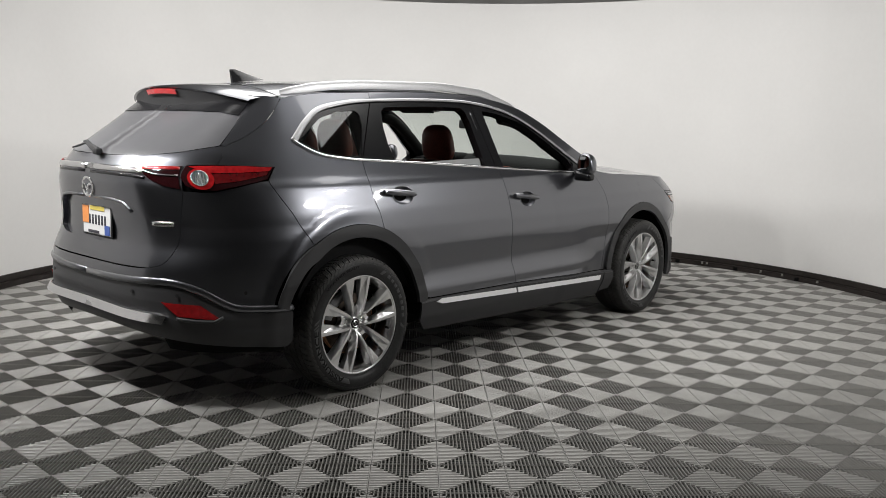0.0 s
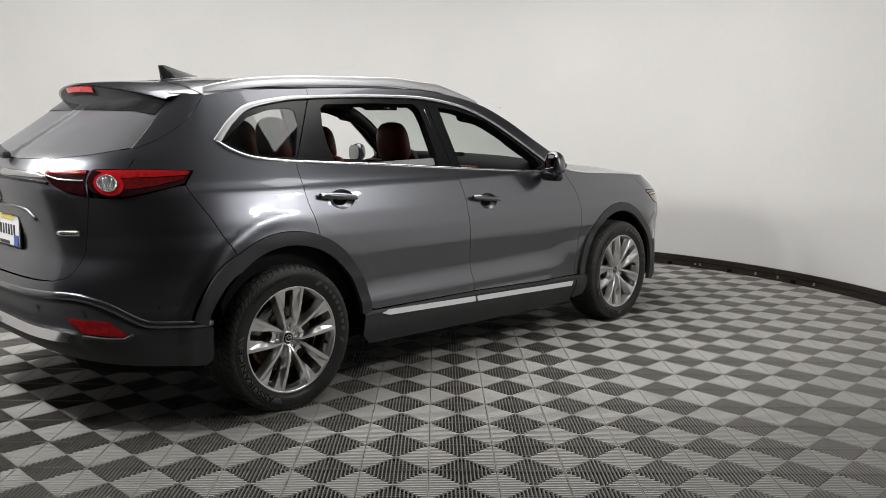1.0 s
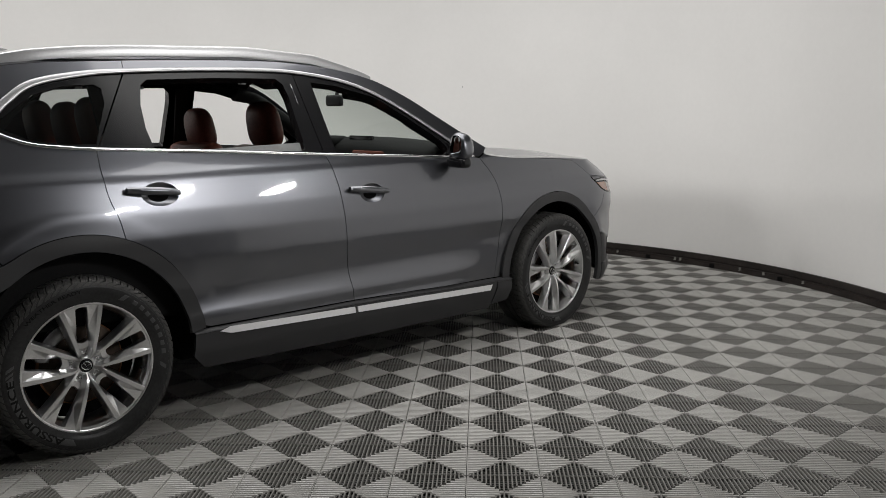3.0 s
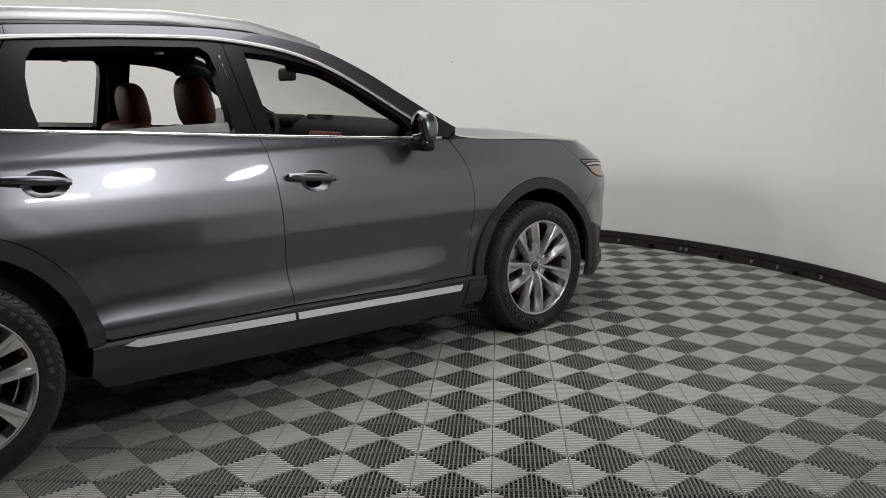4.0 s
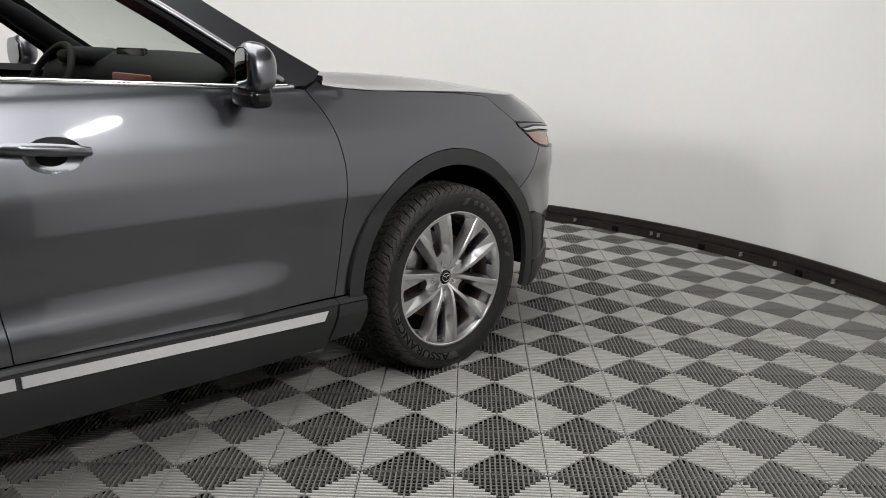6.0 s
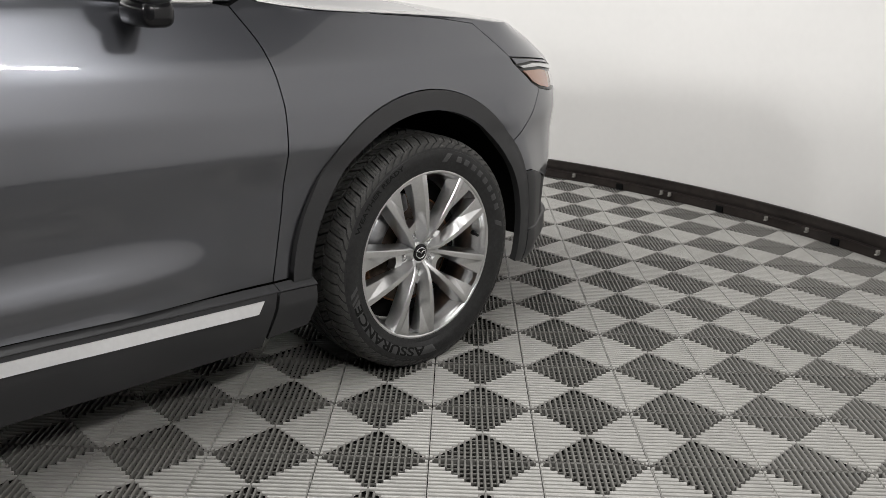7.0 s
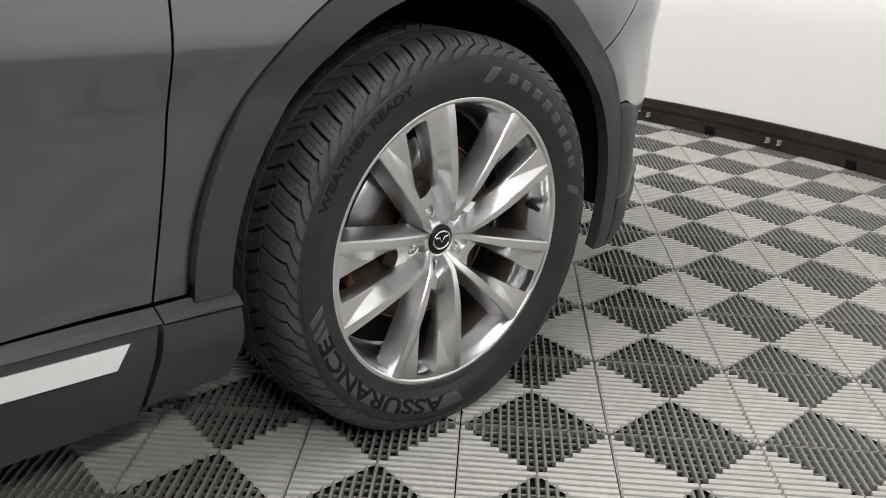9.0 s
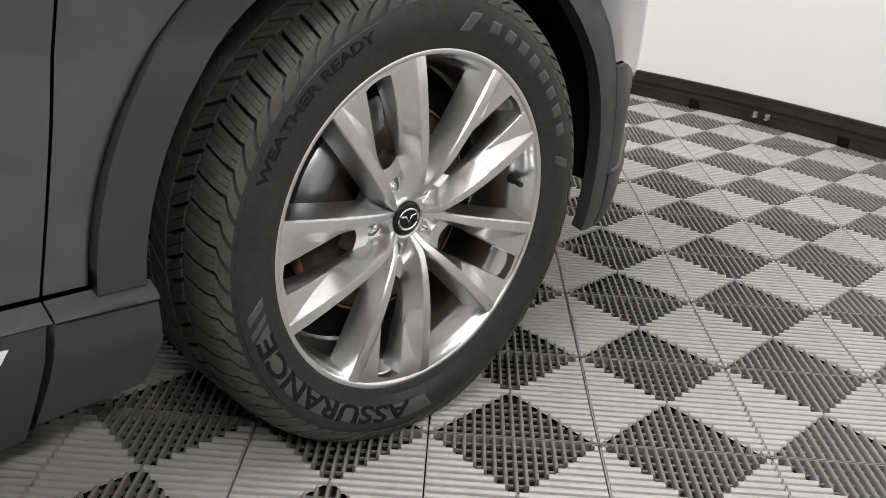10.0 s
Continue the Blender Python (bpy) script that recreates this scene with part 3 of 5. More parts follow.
def pull_handle(u0, z0, u1, z1, parent):
    """A bar handle that stands off the door: body-coloured, with a bright front edge."""
    path = [(u0 + (u1 - u0) * t, z0 + (z1 - z0) * t) for t in np.linspace(0, 1, 15)]
    bm = bmesh.new()
    rings = []
    for k, p in enumerate(path):
        t = k / 14
        q, n = Vector(surf(*p)), Vector(surf_normal(*p))
        up = Vector((0, 0, 1)) - n * n.z
        up.normalize()
        hgt = 0.0165 * (0.55 + 0.45 * math.sin(math.pi * min(1, max(0, t * 0.93 + 0.04))) ** 0.5)
        out = 0.028 * math.sin(math.pi * (0.13 + 0.74 * t)) ** 0.5
        deep = 0.013
        rings.append([bm.verts.new(q + up * (hgt * s) + n * (out + deep * h)) for s, h in ((-1, -0.4), (-0.9, 0.5), (-0.35, 1), (0.45, 1), (0.95, 0.5), (1, -0.4), (0.5, -1), (-0.5, -1))])
    for a, b in zip(rings, rings[1:]):
        for j in range(8):
            bm.faces.new((a[j], a[(j + 1) % 8], b[(j + 1) % 8], b[j]))
    bm.faces.new(rings[0][::-1])
    bm.faces.new(rings[-1])
    both("door_handle", bm, PAINT, parent, "grey bar door handle")


handle_cup(handle_hole_r, 0.385, 1.022, 0.085, 0.050, rear_door)
pull_handle(0.235, 1.042, 0.468, 1.020, rear_door)
handle_cup(handle_hole_f, 1.515, 0.948, 0.080, 0.048, front_door)
pull_handle(1.365, 0.972, 1.605, 0.948, front_door)

# front fender, hood side and bumpers
fender = FENDER_SEAM + [(2.40, 1.115)] + HOOD_LINE + [(3.345, 0.930), (3.362, 0.907), (3.40, 0.881), (3.462, 0.839), (3.52, 0.818), (3.46, 0.745), (3.39, 0.690)]
fender += arc(F_ARCH[0], F_ARCH[1], F_ARCH[2], 37, 177, 30)
panel("front_fender", fender, PAINT, car, "front fender with a raised wheel arch")
front_bumper_poly = [(3.39, 0.690), (3.46, 0.745), (3.52, 0.818), (3.61, 0.803), (3.75, 0.795), (4.02, 0.80), (4.10, 0.52), (3.95, 0.50), (3.70, 0.475), (3.52, 0.525), (3.452, 0.545)] + arc(F_ARCH[0], F_ARCH[1], F_ARCH[2], 22, 37, 5)
front_bumper = panel("front_bumper", front_bumper_poly, PAINT, car, "painted front bumper corner")
panel("corner_cladding", arc(F_ARCH[0], F_ARCH[1], F_ARCH[2], 22, -2, 8) + [(3.64, 0.334), (3.60, 0.42), (3.60, 0.502), (3.52, 0.525), (3.452, 0.545)], CLAD, front_bumper, "satin grey cladding on the bumper corner", off=0.004, where=clad_surf)
low_front = [(3.64, 0.334), (3.60, 0.42), (3.60, 0.502), (3.70, 0.475), (3.95, 0.50), (4.403, 0.42), (4.403, 0.33), (3.75, 0.33)]
panel("bumper_vent", low_front, MATT_BLACK, front_bumper, "black plastic lower bumper", off=-0.008)
lip_front = [(3.447, 0.338), (3.75, 0.328), (4.403, 0.328), (4.403, 0.21), (3.80, 0.205), (3.55, 0.215), (3.425, 0.228)]
panel("front_lip", lip_front, CLAD, front_bumper, "satin grey lower lip", off=0.004, where=clad_surf)
strip("lip_edge", [(3.435, 0.337), (3.75, 0.327), (4.39, 0.326)], 0.012, 0.010, CLAD, front_bumper, "thin raised edge on the front lip", where=clad_surf)
grille = panel("grille", [(4.02, 0.80), (4.10, 0.52), (4.12, 0.43), (4.403, 0.43), (4.403, 0.86), (4.06, 0.84)], GLOSS_BLACK, car, "black front grille with bright surround", off=-0.012)
for k in range(6):
    strip("grille_slat", [(4.08, 0.48 + 0.06 * k), (4.395, 0.48 + 0.06 * k)], 0.016, 0.012, CHROME, grille, off=-0.008)
head_poly = [(3.345, 0.930), (3.362, 0.907), (3.40, 0.881), (3.462, 0.839), (3.52, 0.818), (3.61, 0.803), (3.75, 0.795), (4.02, 0.80), (4.05, 0.84), (3.92, 0.862), (3.667, 0.908), (3.45, 0.924)]
headlight = panel("headlight", head_poly, GLOSS_BLACK, car, "slim headlight with a bright line and amber marker", off=-0.003)
panel("marker_lens", [(3.412, 0.883), (3.47, 0.842), (3.53, 0.823), (3.62, 0.810), (3.66, 0.812), (3.66, 0.866), (3.55, 0.880)], AMBER, headlight, "amber side marker", off=0.002, flange=0.004)
panel("lamp_bowl", [(3.672, 0.812), (3.80, 0.803), (4.0, 0.81), (4.02, 0.835), (3.90, 0.850), (3.672, 0.866)], CLEAR_LENS, headlight, "clear lamp bowl", off=0.001, flange=0.004)
panel("light_bar", [(3.385, 0.899), (3.412, 0.889), (3.55, 0.886), (3.67, 0.873), (3.90, 0.853), (3.90, 0.863), (3.67, 0.890), (3.50, 0.903)], CLEAR_LENS, headlight, "clear light guide", off=0.004, flange=0.004)
panel("lens_cover", [(3.352, 0.926), (3.375, 0.904), (3.50, 0.907), (3.67, 0.894), (3.88, 0.868), (3.667, 0.904), (3.45, 0.920)], PAINT, headlight, "grey upper lamp cover", off=0.002, flange=0.003)

# rear bumper
upper_bumper = [(-0.395, 1.098), (-0.325, 0.965)] + arc(R_ARCH[0], R_ARCH[1], R_ARCH[2], 123.7, 164, 12) + CREASE[::-1] + [(-1.503, 0.699), (-1.30, 0.701)] + HATCH_SIDE[::-1]
upper_bumper += [(-0.78, 1.072), (-0.70, 1.074), (-0.572, 1.095), (-0.46, 1.118), (-0.40, 1.125)]
rear_bumper = panel("rear_bumper", upper_bumper, PAINT, car, "painted wrap-round rear bumper", off=0.0)
lower_bumper = CREASE + [(-0.368, 0.46), (-0.385, 0.33), (-0.42, 0.305), (-1.0, 0.345), (-1.25, 0.365), (-1.503, 0.38)]
panel("lower_bumper", lower_bumper, CLAD, rear_bumper, "satin dark grey lower bumper", off=-0.006)
strip("bumper_crease", CREASE, 0.034, 0.012, PAINT, rear_bumper, "raised ledge across the bumper", off=-0.004)
panel("bumper_garnish", curve([(-1.503, 0.500), (-1.35, 0.494), (-1.15, 0.490), (-1.085, 0.485)], 5) + [(-1.10, 0.455)] + curve([(-1.12, 0.449), (-1.3, 0.452), (-1.503, 0.458)], 4),
      CHROME, rear_bumper, "satin chrome bumper garnish", off=0.004, flange=0.02, where=lambda u, z: surf(u, z, 0.6 * (0.50 - z)))
reflector = panel("reflector", [(-1.105, 0.552), (-0.86, 0.542), (-0.765, 0.478), (-0.80, 0.470), (-1.02, 0.485)], RED_LENS, rear_bumper, "red rear reflector", off=0.002, flange=0.012)
strip("reflector_trim", [(-1.03, 0.474), (-0.90, 0.464), (-0.80, 0.461), (-0.745, 0.482)], 0.016, 0.008, CLAD, rear_bumper, off=0.0)
for u, z in ((-0.60, 0.592), (-1.30, 0.585), (-1.0, 0.585)):
    panel("parking_sensor", ellipse(u, z, 0.011, 0.011, 14), MATT_BLACK, rear_bumper, "round parking sensor", off=0.003, flange=0.004, step=0.006)
# wheel-arch cladding, sill
panel("arch_cladding", arc(R_ARCH[0], R_ARCH[1], R_ARCH[2], 5, 164, 40) + arc(R_ARCH[0], R_ARCH[1], R_ARCH[3], 165, 4, 40), CLAD, car, "satin grey rear wheel-arch cladding", off=0.005, flange=0.024, where=clad_surf)
panel("arch_cladding", arc(F_ARCH[0], F_ARCH[1], F_ARCH[2], -15, 178, 46) + arc(F_ARCH[0], F_ARCH[1], F_ARCH[3], 178, -16, 46), CLAD, car, "satin grey front wheel-arch cladding", off=0.005, flange=0.024, where=clad_surf)
sill_top = [(0.47, 0.418), (0.55, 0.420), (1.345, 0.414), (2.39, 0.383)]


def sill_foot(u):
    return float(np.interp(u, [0.47, 0.55, 1.345, 2.39, 2.6], [0.418, 0.420, 0.414, 0.383, 0.377]))


def sill_half(u):
    """Half-width of the sill, which runs straight on ahead of the doors' waist."""
    return surf(min(u, 1.9), 0.38)[0]


def ledge_surf(u, z):
    """The sill's shoulder: it leans out below the doors, then drops."""
    t = min(1.0, max(0.0, (sill_foot(u) - z) / 0.014))
    wide = 0.020 + 0.012 * min(1.0, max(0.0, (u - 1.9) / 0.4))
    return (sill_half(u) + 0.006 - wide * (1 - t), u, z)


def low_surf(u, z):
    under = max(0.0, 0.325 - z)
    return (sill_half(u) + 0.006 - 0.28 * under - 0.8 * under * under, u, z)


sill = panel("sill", [(u - 0.004 * (u > 2), z - 0.015) for u, z in sill_top] + [(2.376, 0.30), (2.360, 0.20), (1.5, 0.205), (0.52, 0.235), (0.46, 0.30)], CLAD, car, "satin dark grey lower sill cladding", off=-0.002, where=low_surf)
panel("sill_ledge", [(u, z - 0.001) for u, z in sill_top] + [(u, z - 0.0145) for u, z in sill_top[::-1]], CLAD, sill, "up-facing shoulder of the sill", flange=0.008, gap=0.0, where=ledge_surf, step=0.007)
foot = panel("cladding_foot", [(2.391, 0.366), (2.512, 0.360), (2.517, 0.30), (2.500, 0.235), (2.366, 0.225), (2.381, 0.30)], CLAD, car, "foot of the front arch cladding", flange=0.04, where=low_surf)
panel("foot_ledge", [(2.393, 0.382), (2.44, 0.381), (2.514, 0.377), (2.513, 0.3615), (2.393, 0.3675)], CLAD, foot, "up-facing shoulder of the cladding foot", flange=0.008, gap=0.0, where=ledge_surf, step=0.007)


def trim_surf(u, z):
    """The sill strip faces a little upwards."""
    return (sill_half(u) + 0.004 + 0.25 * (0.432 - 0.0345 * u - z), u, z)


for top in ([(0.585, 0.398), (0.640, 0.4115), (0.75, 0.4075), (1.05, 0.3965), (1.338, 0.386)], [(1.354, 0.3855), (1.9, 0.3675), (2.343, 0.3530)]):
    foot = [(u - 0.024 * (u > 2.3), z - 0.030) for u, z in top if u != 0.585]
    panel("sill_trim", top + foot[::-1], SILVER_TRIM, sill, "satin silver sill strip", off=0.004, flange=0.012, gap=0.0, where=trim_surf)

# window surround, pillars and glass
strip("window_trim", between(DLO_TOP, -0.3, 2.29), 0.024, 0.006, SATIN, car, "satin chrome upper window trim", off=0.002, taper=((0, 1.5), (0.16, 1.3), (0.3, 0.8), (1, 0.8)))
strip("window_trim", between(BELT, -0.3, 2.32), 0.015, 0.006, CHROME, car, "satin chrome belt trim", off=0.003)
q_win = [(-0.205, 1.322), (-0.10, 1.395), (-0.03, 1.443), (0.10, 1.481), (0.225, 1.488), (0.252, 1.47), (0.250, 1.41), (0.172, 1.240), (0.05, 1.243), (-0.08, 1.262)]
r_win = [(0.465, 1.512), (0.80, 1.526), (1.13, 1.528), (1.165, 1.50), (1.178, 1.44), (1.185, 1.172), (0.415, 1.208), (0.40, 1.30), (0.405, 1.40), (0.43, 1.49)]
f_win = [(1.335, 1.512), (1.48, 1.498), (1.73, 1.435), (1.93, 1.310), (2.10, 1.195), (2.13, 1.150), (2.10, 1.118), (1.36, 1.158)]
quarter_dlo = between(DLO_TOP, -0.24, 0.36) + [(0.37, 1.545), (0.17, 1.216)] + between(BELT, -0.23, 0.16)[::-1]
q_frame = panel("quarter_window", quarter_dlo, GLOSS_BLACK, car, "rear quarter window in a gloss black surround", off=-0.006, holes=[q_win], flange=0.012, gap=0.004)
panel("glass", q_win, TINT, q_frame, "tinted quarter glass", off=-0.009, flange=0.0, gap=0.0)
rear_dlo = [(0.17, 1.216), (0.37, 1.545)] + between(DLO_TOP, 0.38, 1.23) + [(1.24, 1.56), (1.285, 1.15)] + between(BELT, 0.18, 1.28)[::-1]
panel("window_frame", rear_dlo, GLOSS_BLACK, rear_door, "gloss black rear window frame with the pane lowered", off=-0.005, holes=[r_win], flange=0.05, gap=0.002)
front_dlo = [(1.24, 1.56)] + between(DLO_TOP, 1.25, 2.29) + [(2.30, 1.10)] + between(BELT, 1.29, 2.29)[::-1] + [(1.285, 1.15)]
panel("window_frame", front_dlo, GLOSS_BLACK, front_door, "gloss black front window frame with the pane lowered", off=-0.005, holes=[f_win], flange=0.05, gap=0.002)
panel("lowered_glass", [(0.44, 1.190), (1.175, 1.160), (1.178, 1.226), (0.95, 1.221), (0.70, 1.213), (0.50, 1.207)], PANE_EDGE, rear_door, "upper edge of the lowered rear pane", off=-0.028, flange=0.0, mirror=False)
# a chrome sliver takes the place of the gloss pillar's highlight
strip("pillar_line", [(1.210, 1.50), (1.220, 1.40)], 0.003, 0.002, CHROME, front_door, "chrome sliver put in as a highlight on the pillar", off=-0.004)
# cant rail and windscreen pillar
cant = [at_station(DLO_TOP, 0.37)] + between(DLO_TOP, 0.38, 2.29) + [(2.30, 1.10), (2.35, 1.10), (2.40, 1.12)] + between(ROOF_LINE, 0.38, 2.43)[::-1] + [at_station(ROOF_LINE, 0.37)]
panel("roof_side", cant, PAINT, car, "painted roof side and windscreen pillar", gap=0.001)


def spanned(name, side_line, mid, mat, label, bulge=0.5, nx=28, parent=car, off=0.0, smooth_power=2.0):
    """A sheet across the car between a side line on the body and its mirror image, through a middle line (y, z)."""
    verts, faces = [], []
    n = len(side_line)
    for k, p in enumerate(side_line):
        x, y, z = surf(*p)
        t = k / (n - 1)
        my = float(np.interp(t, np.linspace(0, 1, len(mid)), [m[0] for m in mid]))
        mz = float(np.interp(t, np.linspace(0, 1, len(mid)), [m[1] for m in mid]))
        for j in range(nx + 1):
            s = math.sin((2 * j / nx - 1) * math.pi / 2)
            f = 1 - abs(s) ** smooth_power
            verts.append((x * s, y + (my - y) * f, z + (mz - z) * f + off))
    for k in range(n - 1):
        for j in range(nx):
            a = k * (nx + 1) + j
            faces.append((a, a + 1, a + nx + 2, a + nx + 1))
    ob = mesh_object(name, verts, faces, mat, parent, label)
    return ob


roof_side = [at_station(ROOF_LINE, u) for u in np.linspace(-0.232, 1.74, 40)]
mid_y = np.linspace(-0.26, 1.64, 40)
spanned("roof", roof_side, [(y, float(np.interp(y, [-0.26, 0.0, 0.5, 1.0, 1.4, 1.64], [1.622, 1.645, 1.668, 1.668, 1.648, 1.618]))) for y in mid_y], PAINT, "crowned painted roof", smooth_power=2.6)
screen_side = [at_station(ROOF_LINE, u) for u in np.linspace(1.74, 2.43, 24)]
windshield = spanned("windshield", screen_side, [(1.64 + 1.06 * t, 1.616 - 0.478 * t - 0.05 * t * (t - 1)) for t in np.linspace(0, 1, 24)], GLASS, "clear raked windshield", smooth_power=2.2)


def hood_sheet():
    """The hood between cowl, fender shoulders and nose."""
    nx, ny = 36, 28
    shoulder = [at_station(HOOD_LINE, u) for u in np.linspace(2.42, 3.20, ny + 1)]
    side = [np.array(surf(*p)) for p in shoulder]
    mid = [np.array((0.0, 2.70 + 0.84 * t, 1.098 - 0.012 * t)) for t in np.linspace(0, 1, ny + 1)]
    nose = [np.array(surf(u, 1.036)) for u in np.linspace(4.40, 3.20, nx + 1)]
    for k, p in enumerate(mid):
        t = k / ny
        p[1] = 2.70 + (nose[0][1] - 2.70) * t
        p[2] = 1.098 + 0.006 * t - (1.104 - nose[0][2]) * t ** 1.7
    reach = [p[0] / nose[-1][0] for p in nose]
    cowl = [np.array((side[0][0] * r, side[0][1] + (mid[0][1] - side[0][1]) * (1 - r ** 2.2), side[0][2] + (mid[0][2] - side[0][2]) * (1 - max(0.0, (r - 0.66) / 0.34) ** 1.2))) for r in reach]
    verts, faces = [], []
    for k in range(ny + 1):
        t = k / ny
        for j in range(nx + 1):
            r = reach[j]
            w = max(0.0, (r - 0.66) / 0.34) ** 1.2
            p = (1 - t) * cowl[j] + t * nose[j]
            flat = (1 - w) * ((1 - t) * mid[0] + t * mid[-1]) + w * ((1 - t) * side[0] + t * side[-1])
            lift = (1 - w) * mid[k] + w * side[k] - flat
            crown = np.array((0.0, 0.0, 0.034 * math.exp(-((r - 0.70) / 0.16) ** 2) * (1 - t ** 1.5) * min(1.0, (1 - r) / 0.12)))
            verts.append(tuple(p + lift + crown))
    m = nx + 1
    for k in range(ny):
        for j in range(nx):
            a = k * m + j
            faces.append((a, a + 1, a + m + 1, a + m))
    return verts, faces


verts, faces = hood_sheet()
hood = mesh_object("hood", verts + [(-x, y, z) for x, y, z in verts], faces + [tuple(len(verts) + k for k in f)[::-1] for f in faces], PAINT, car, "long sloping hood")
bm = bmesh.new()
tube_bm([(0.66, 2.46, 1.128), (0.40, 2.60, 1.140), (0.0, 2.69, 1.146), (-0.40, 2.60, 1.140), (-0.66, 2.46, 1.128)], 0.022, 8, bm, flat=0.5)
part("cowl", bm, MATT_BLACK, car, "black plastic windscreen cowl")
bm = bmesh.new()
tube_bm([(0.55, 2.50, 1.138), (0.30, 2.60, 1.150), (-0.05, 2.64, 1.158)], 0.007, 6, bm)
part("windshield_wiper", bm, MATT_BLACK, car, "black windscreen wiper at rest")
front_plate = [(3.20, 1.036), (3.345, 0.931), (3.45, 0.925), (3.667, 0.909), (3.92, 0.863), (4.05, 0.85), (4.403, 0.85), (4.403, 1.036)]
panel("hood_nose", front_plate, PAINT, car, "painted nose above the grille", gap=0.0, flange=0.006)

# roof rails and antenna
def rail_points():
    pts = []
    for t in np.linspace(0, 1, 40):
        y = -0.215 + (1.80 + 0.215) * t
        x = 0.565 + 0.035 * (1 - (2 * t - 1) ** 2) - 0.012 * t
        base = float(np.interp(y, [-0.215, 0.0, 0.4, 1.0, 1.4, 1.8], [1.572, 1.600, 1.622, 1.638, 1.615, 1.545]))
        lift = 0.030 * min(1.0, 5.0 * t, 5.0 * (1 - t)) ** 0.6
        pts.append((x, y, base + lift))
    return pts


def rail_bm():
    bm = bmesh.new()
    rings = []
    pts = [Vector(p) for p in rail_points()]
    for k, p in enumerate(pts):
        t = k / (len(pts) - 1)
        f = min(1.0, 0.35 + 6 * t, 0.35 + 6 * (1 - t))
        rings.append([bm.verts.new(p + Vector((dx * f, 0, dz))) for dx, dz in ((0.019, -0.040), (0.021, -0.012), (0.014, 0.004), (0.0, 0.009), (-0.012, 0.004), (-0.017, -0.012), (-0.015, -0.040))])
    for a, b in zip(rings, rings[1:]):
        for j in range(6):
            bm.faces.new((a[j], a[j + 1], b[j + 1], b[j]))
    bm.faces.new(rings[0])
    bm.faces.new(rings[-1][::-1])
    return bm


both("roof_rail", rail_bm(), RAIL, car, "long satin silver roof rail")
bm = bmesh.new()
fin = []
for t in np.linspace(0, 1, 14):
    y = -0.125 + 0.215 * t
    h = 0.068 * min(1.0, (1 - t) / 0.84) ** 1.1 + 0.004
    w = 0.030 * math.sin(math.pi * (0.10 + 0.85 * t)) ** 0.7
    base = 1.634 + 0.09 * t * 0.25
    lean = -0.012 * (1 - t)
    fin.append([bm.verts.new((sx * w * fx, y + lean * fz * 1.5, base + h * fz)) for sx, fx, fz in ((1, 1, 0), (1, 0.55, 0.45), (1, 0.22, 0.9), (1, 0.0, 1.0), (-1, 0.22, 0.9), (-1, 0.55, 0.45), (-1, 1, 0))])
for a, b in zip(fin, fin[1:]):
    for j in range(6):
        bm.faces.new((a[j], a[j + 1], b[j + 1], b[j]))
bm.faces.new(fin[0][::-1])
bm.faces.new(fin[-1])
part("antenna_fin", bm, GLOSS_BLACK, car, "dark shark-fin roof antenna")

# liftgate
gate_poly = [(-1.503, 0.703), (-1.30, 0.705)] + HATCH_SIDE[::-1] + [(-0.88, 1.14), (-0.86, 1.197), (-0.671, 1.20), (-0.650, 1.238), (-0.66, 1.290), (-0.70, 1.290), (-0.95, 1.258), (-1.186, 1.240), (-1.503, 1.233)]
recess = curve([(-1.503, 0.795), (-1.36, 0.800), (-1.255, 0.825), (-1.245, 0.85)], 4) + curve([(-1.262, 0.90), (-1.285, 0.97), (-1.34, 1.008), (-1.42, 1.018), (-1.503, 1.020)], 4)
liftgate = panel("liftgate", gate_poly + recess[::-1], PAINT, car, "painted liftgate with a recessed plate bay", gap=0.0012, flange=0.026)
panel("plate_bay", recess, PAINT, liftgate, "recessed bay around the plate", off=-0.024, flange=0.0, gap=-0.012)
strip("bay_lip", [(-1.495, 1.020), (-1.42, 1.018), (-1.34, 1.006), (-1.288, 0.965)], 0.016, 0.008, PAINT, liftgate, "overhanging lip of the plate bay")
upper_gate = [(-0.70, 1.293), (-0.685, 1.36), (-0.665, 1.50), (-0.66, 1.545), (-0.45, 1.548), (-0.232, 1.54)] + HATCH_SEAM[1:16]
panel("gate_pillar", upper_gate, PAINT, liftgate, "painted side of the rear window")
glass_poly = [(-1.503, 1.236), (-1.186, 1.243), (-0.95, 1.262), (-0.705, 1.295), (-0.69, 1.36), (-0.668, 1.50), (-0.66, 1.545), (-1.503, 1.555)]
panel("rear_window", glass_poly, REAR_GLASS, liftgate, "dark tinted rear window", off=-0.003, flange=0.0, gap=0.0)

# added black band: the dark under the spoiler, laid on the glass
panel("glass_band", [(-1.503, 1.462), (-0.95, 1.458), (-0.70, 1.442), (-0.674, 1.49), (-0.664, 1.545), (-1.503, 1.555)], GLOSS_BLACK, liftgate, "black band added on the glass for the shaded spoiler underside", off=0.001, flange=0.0, gap=0.0)


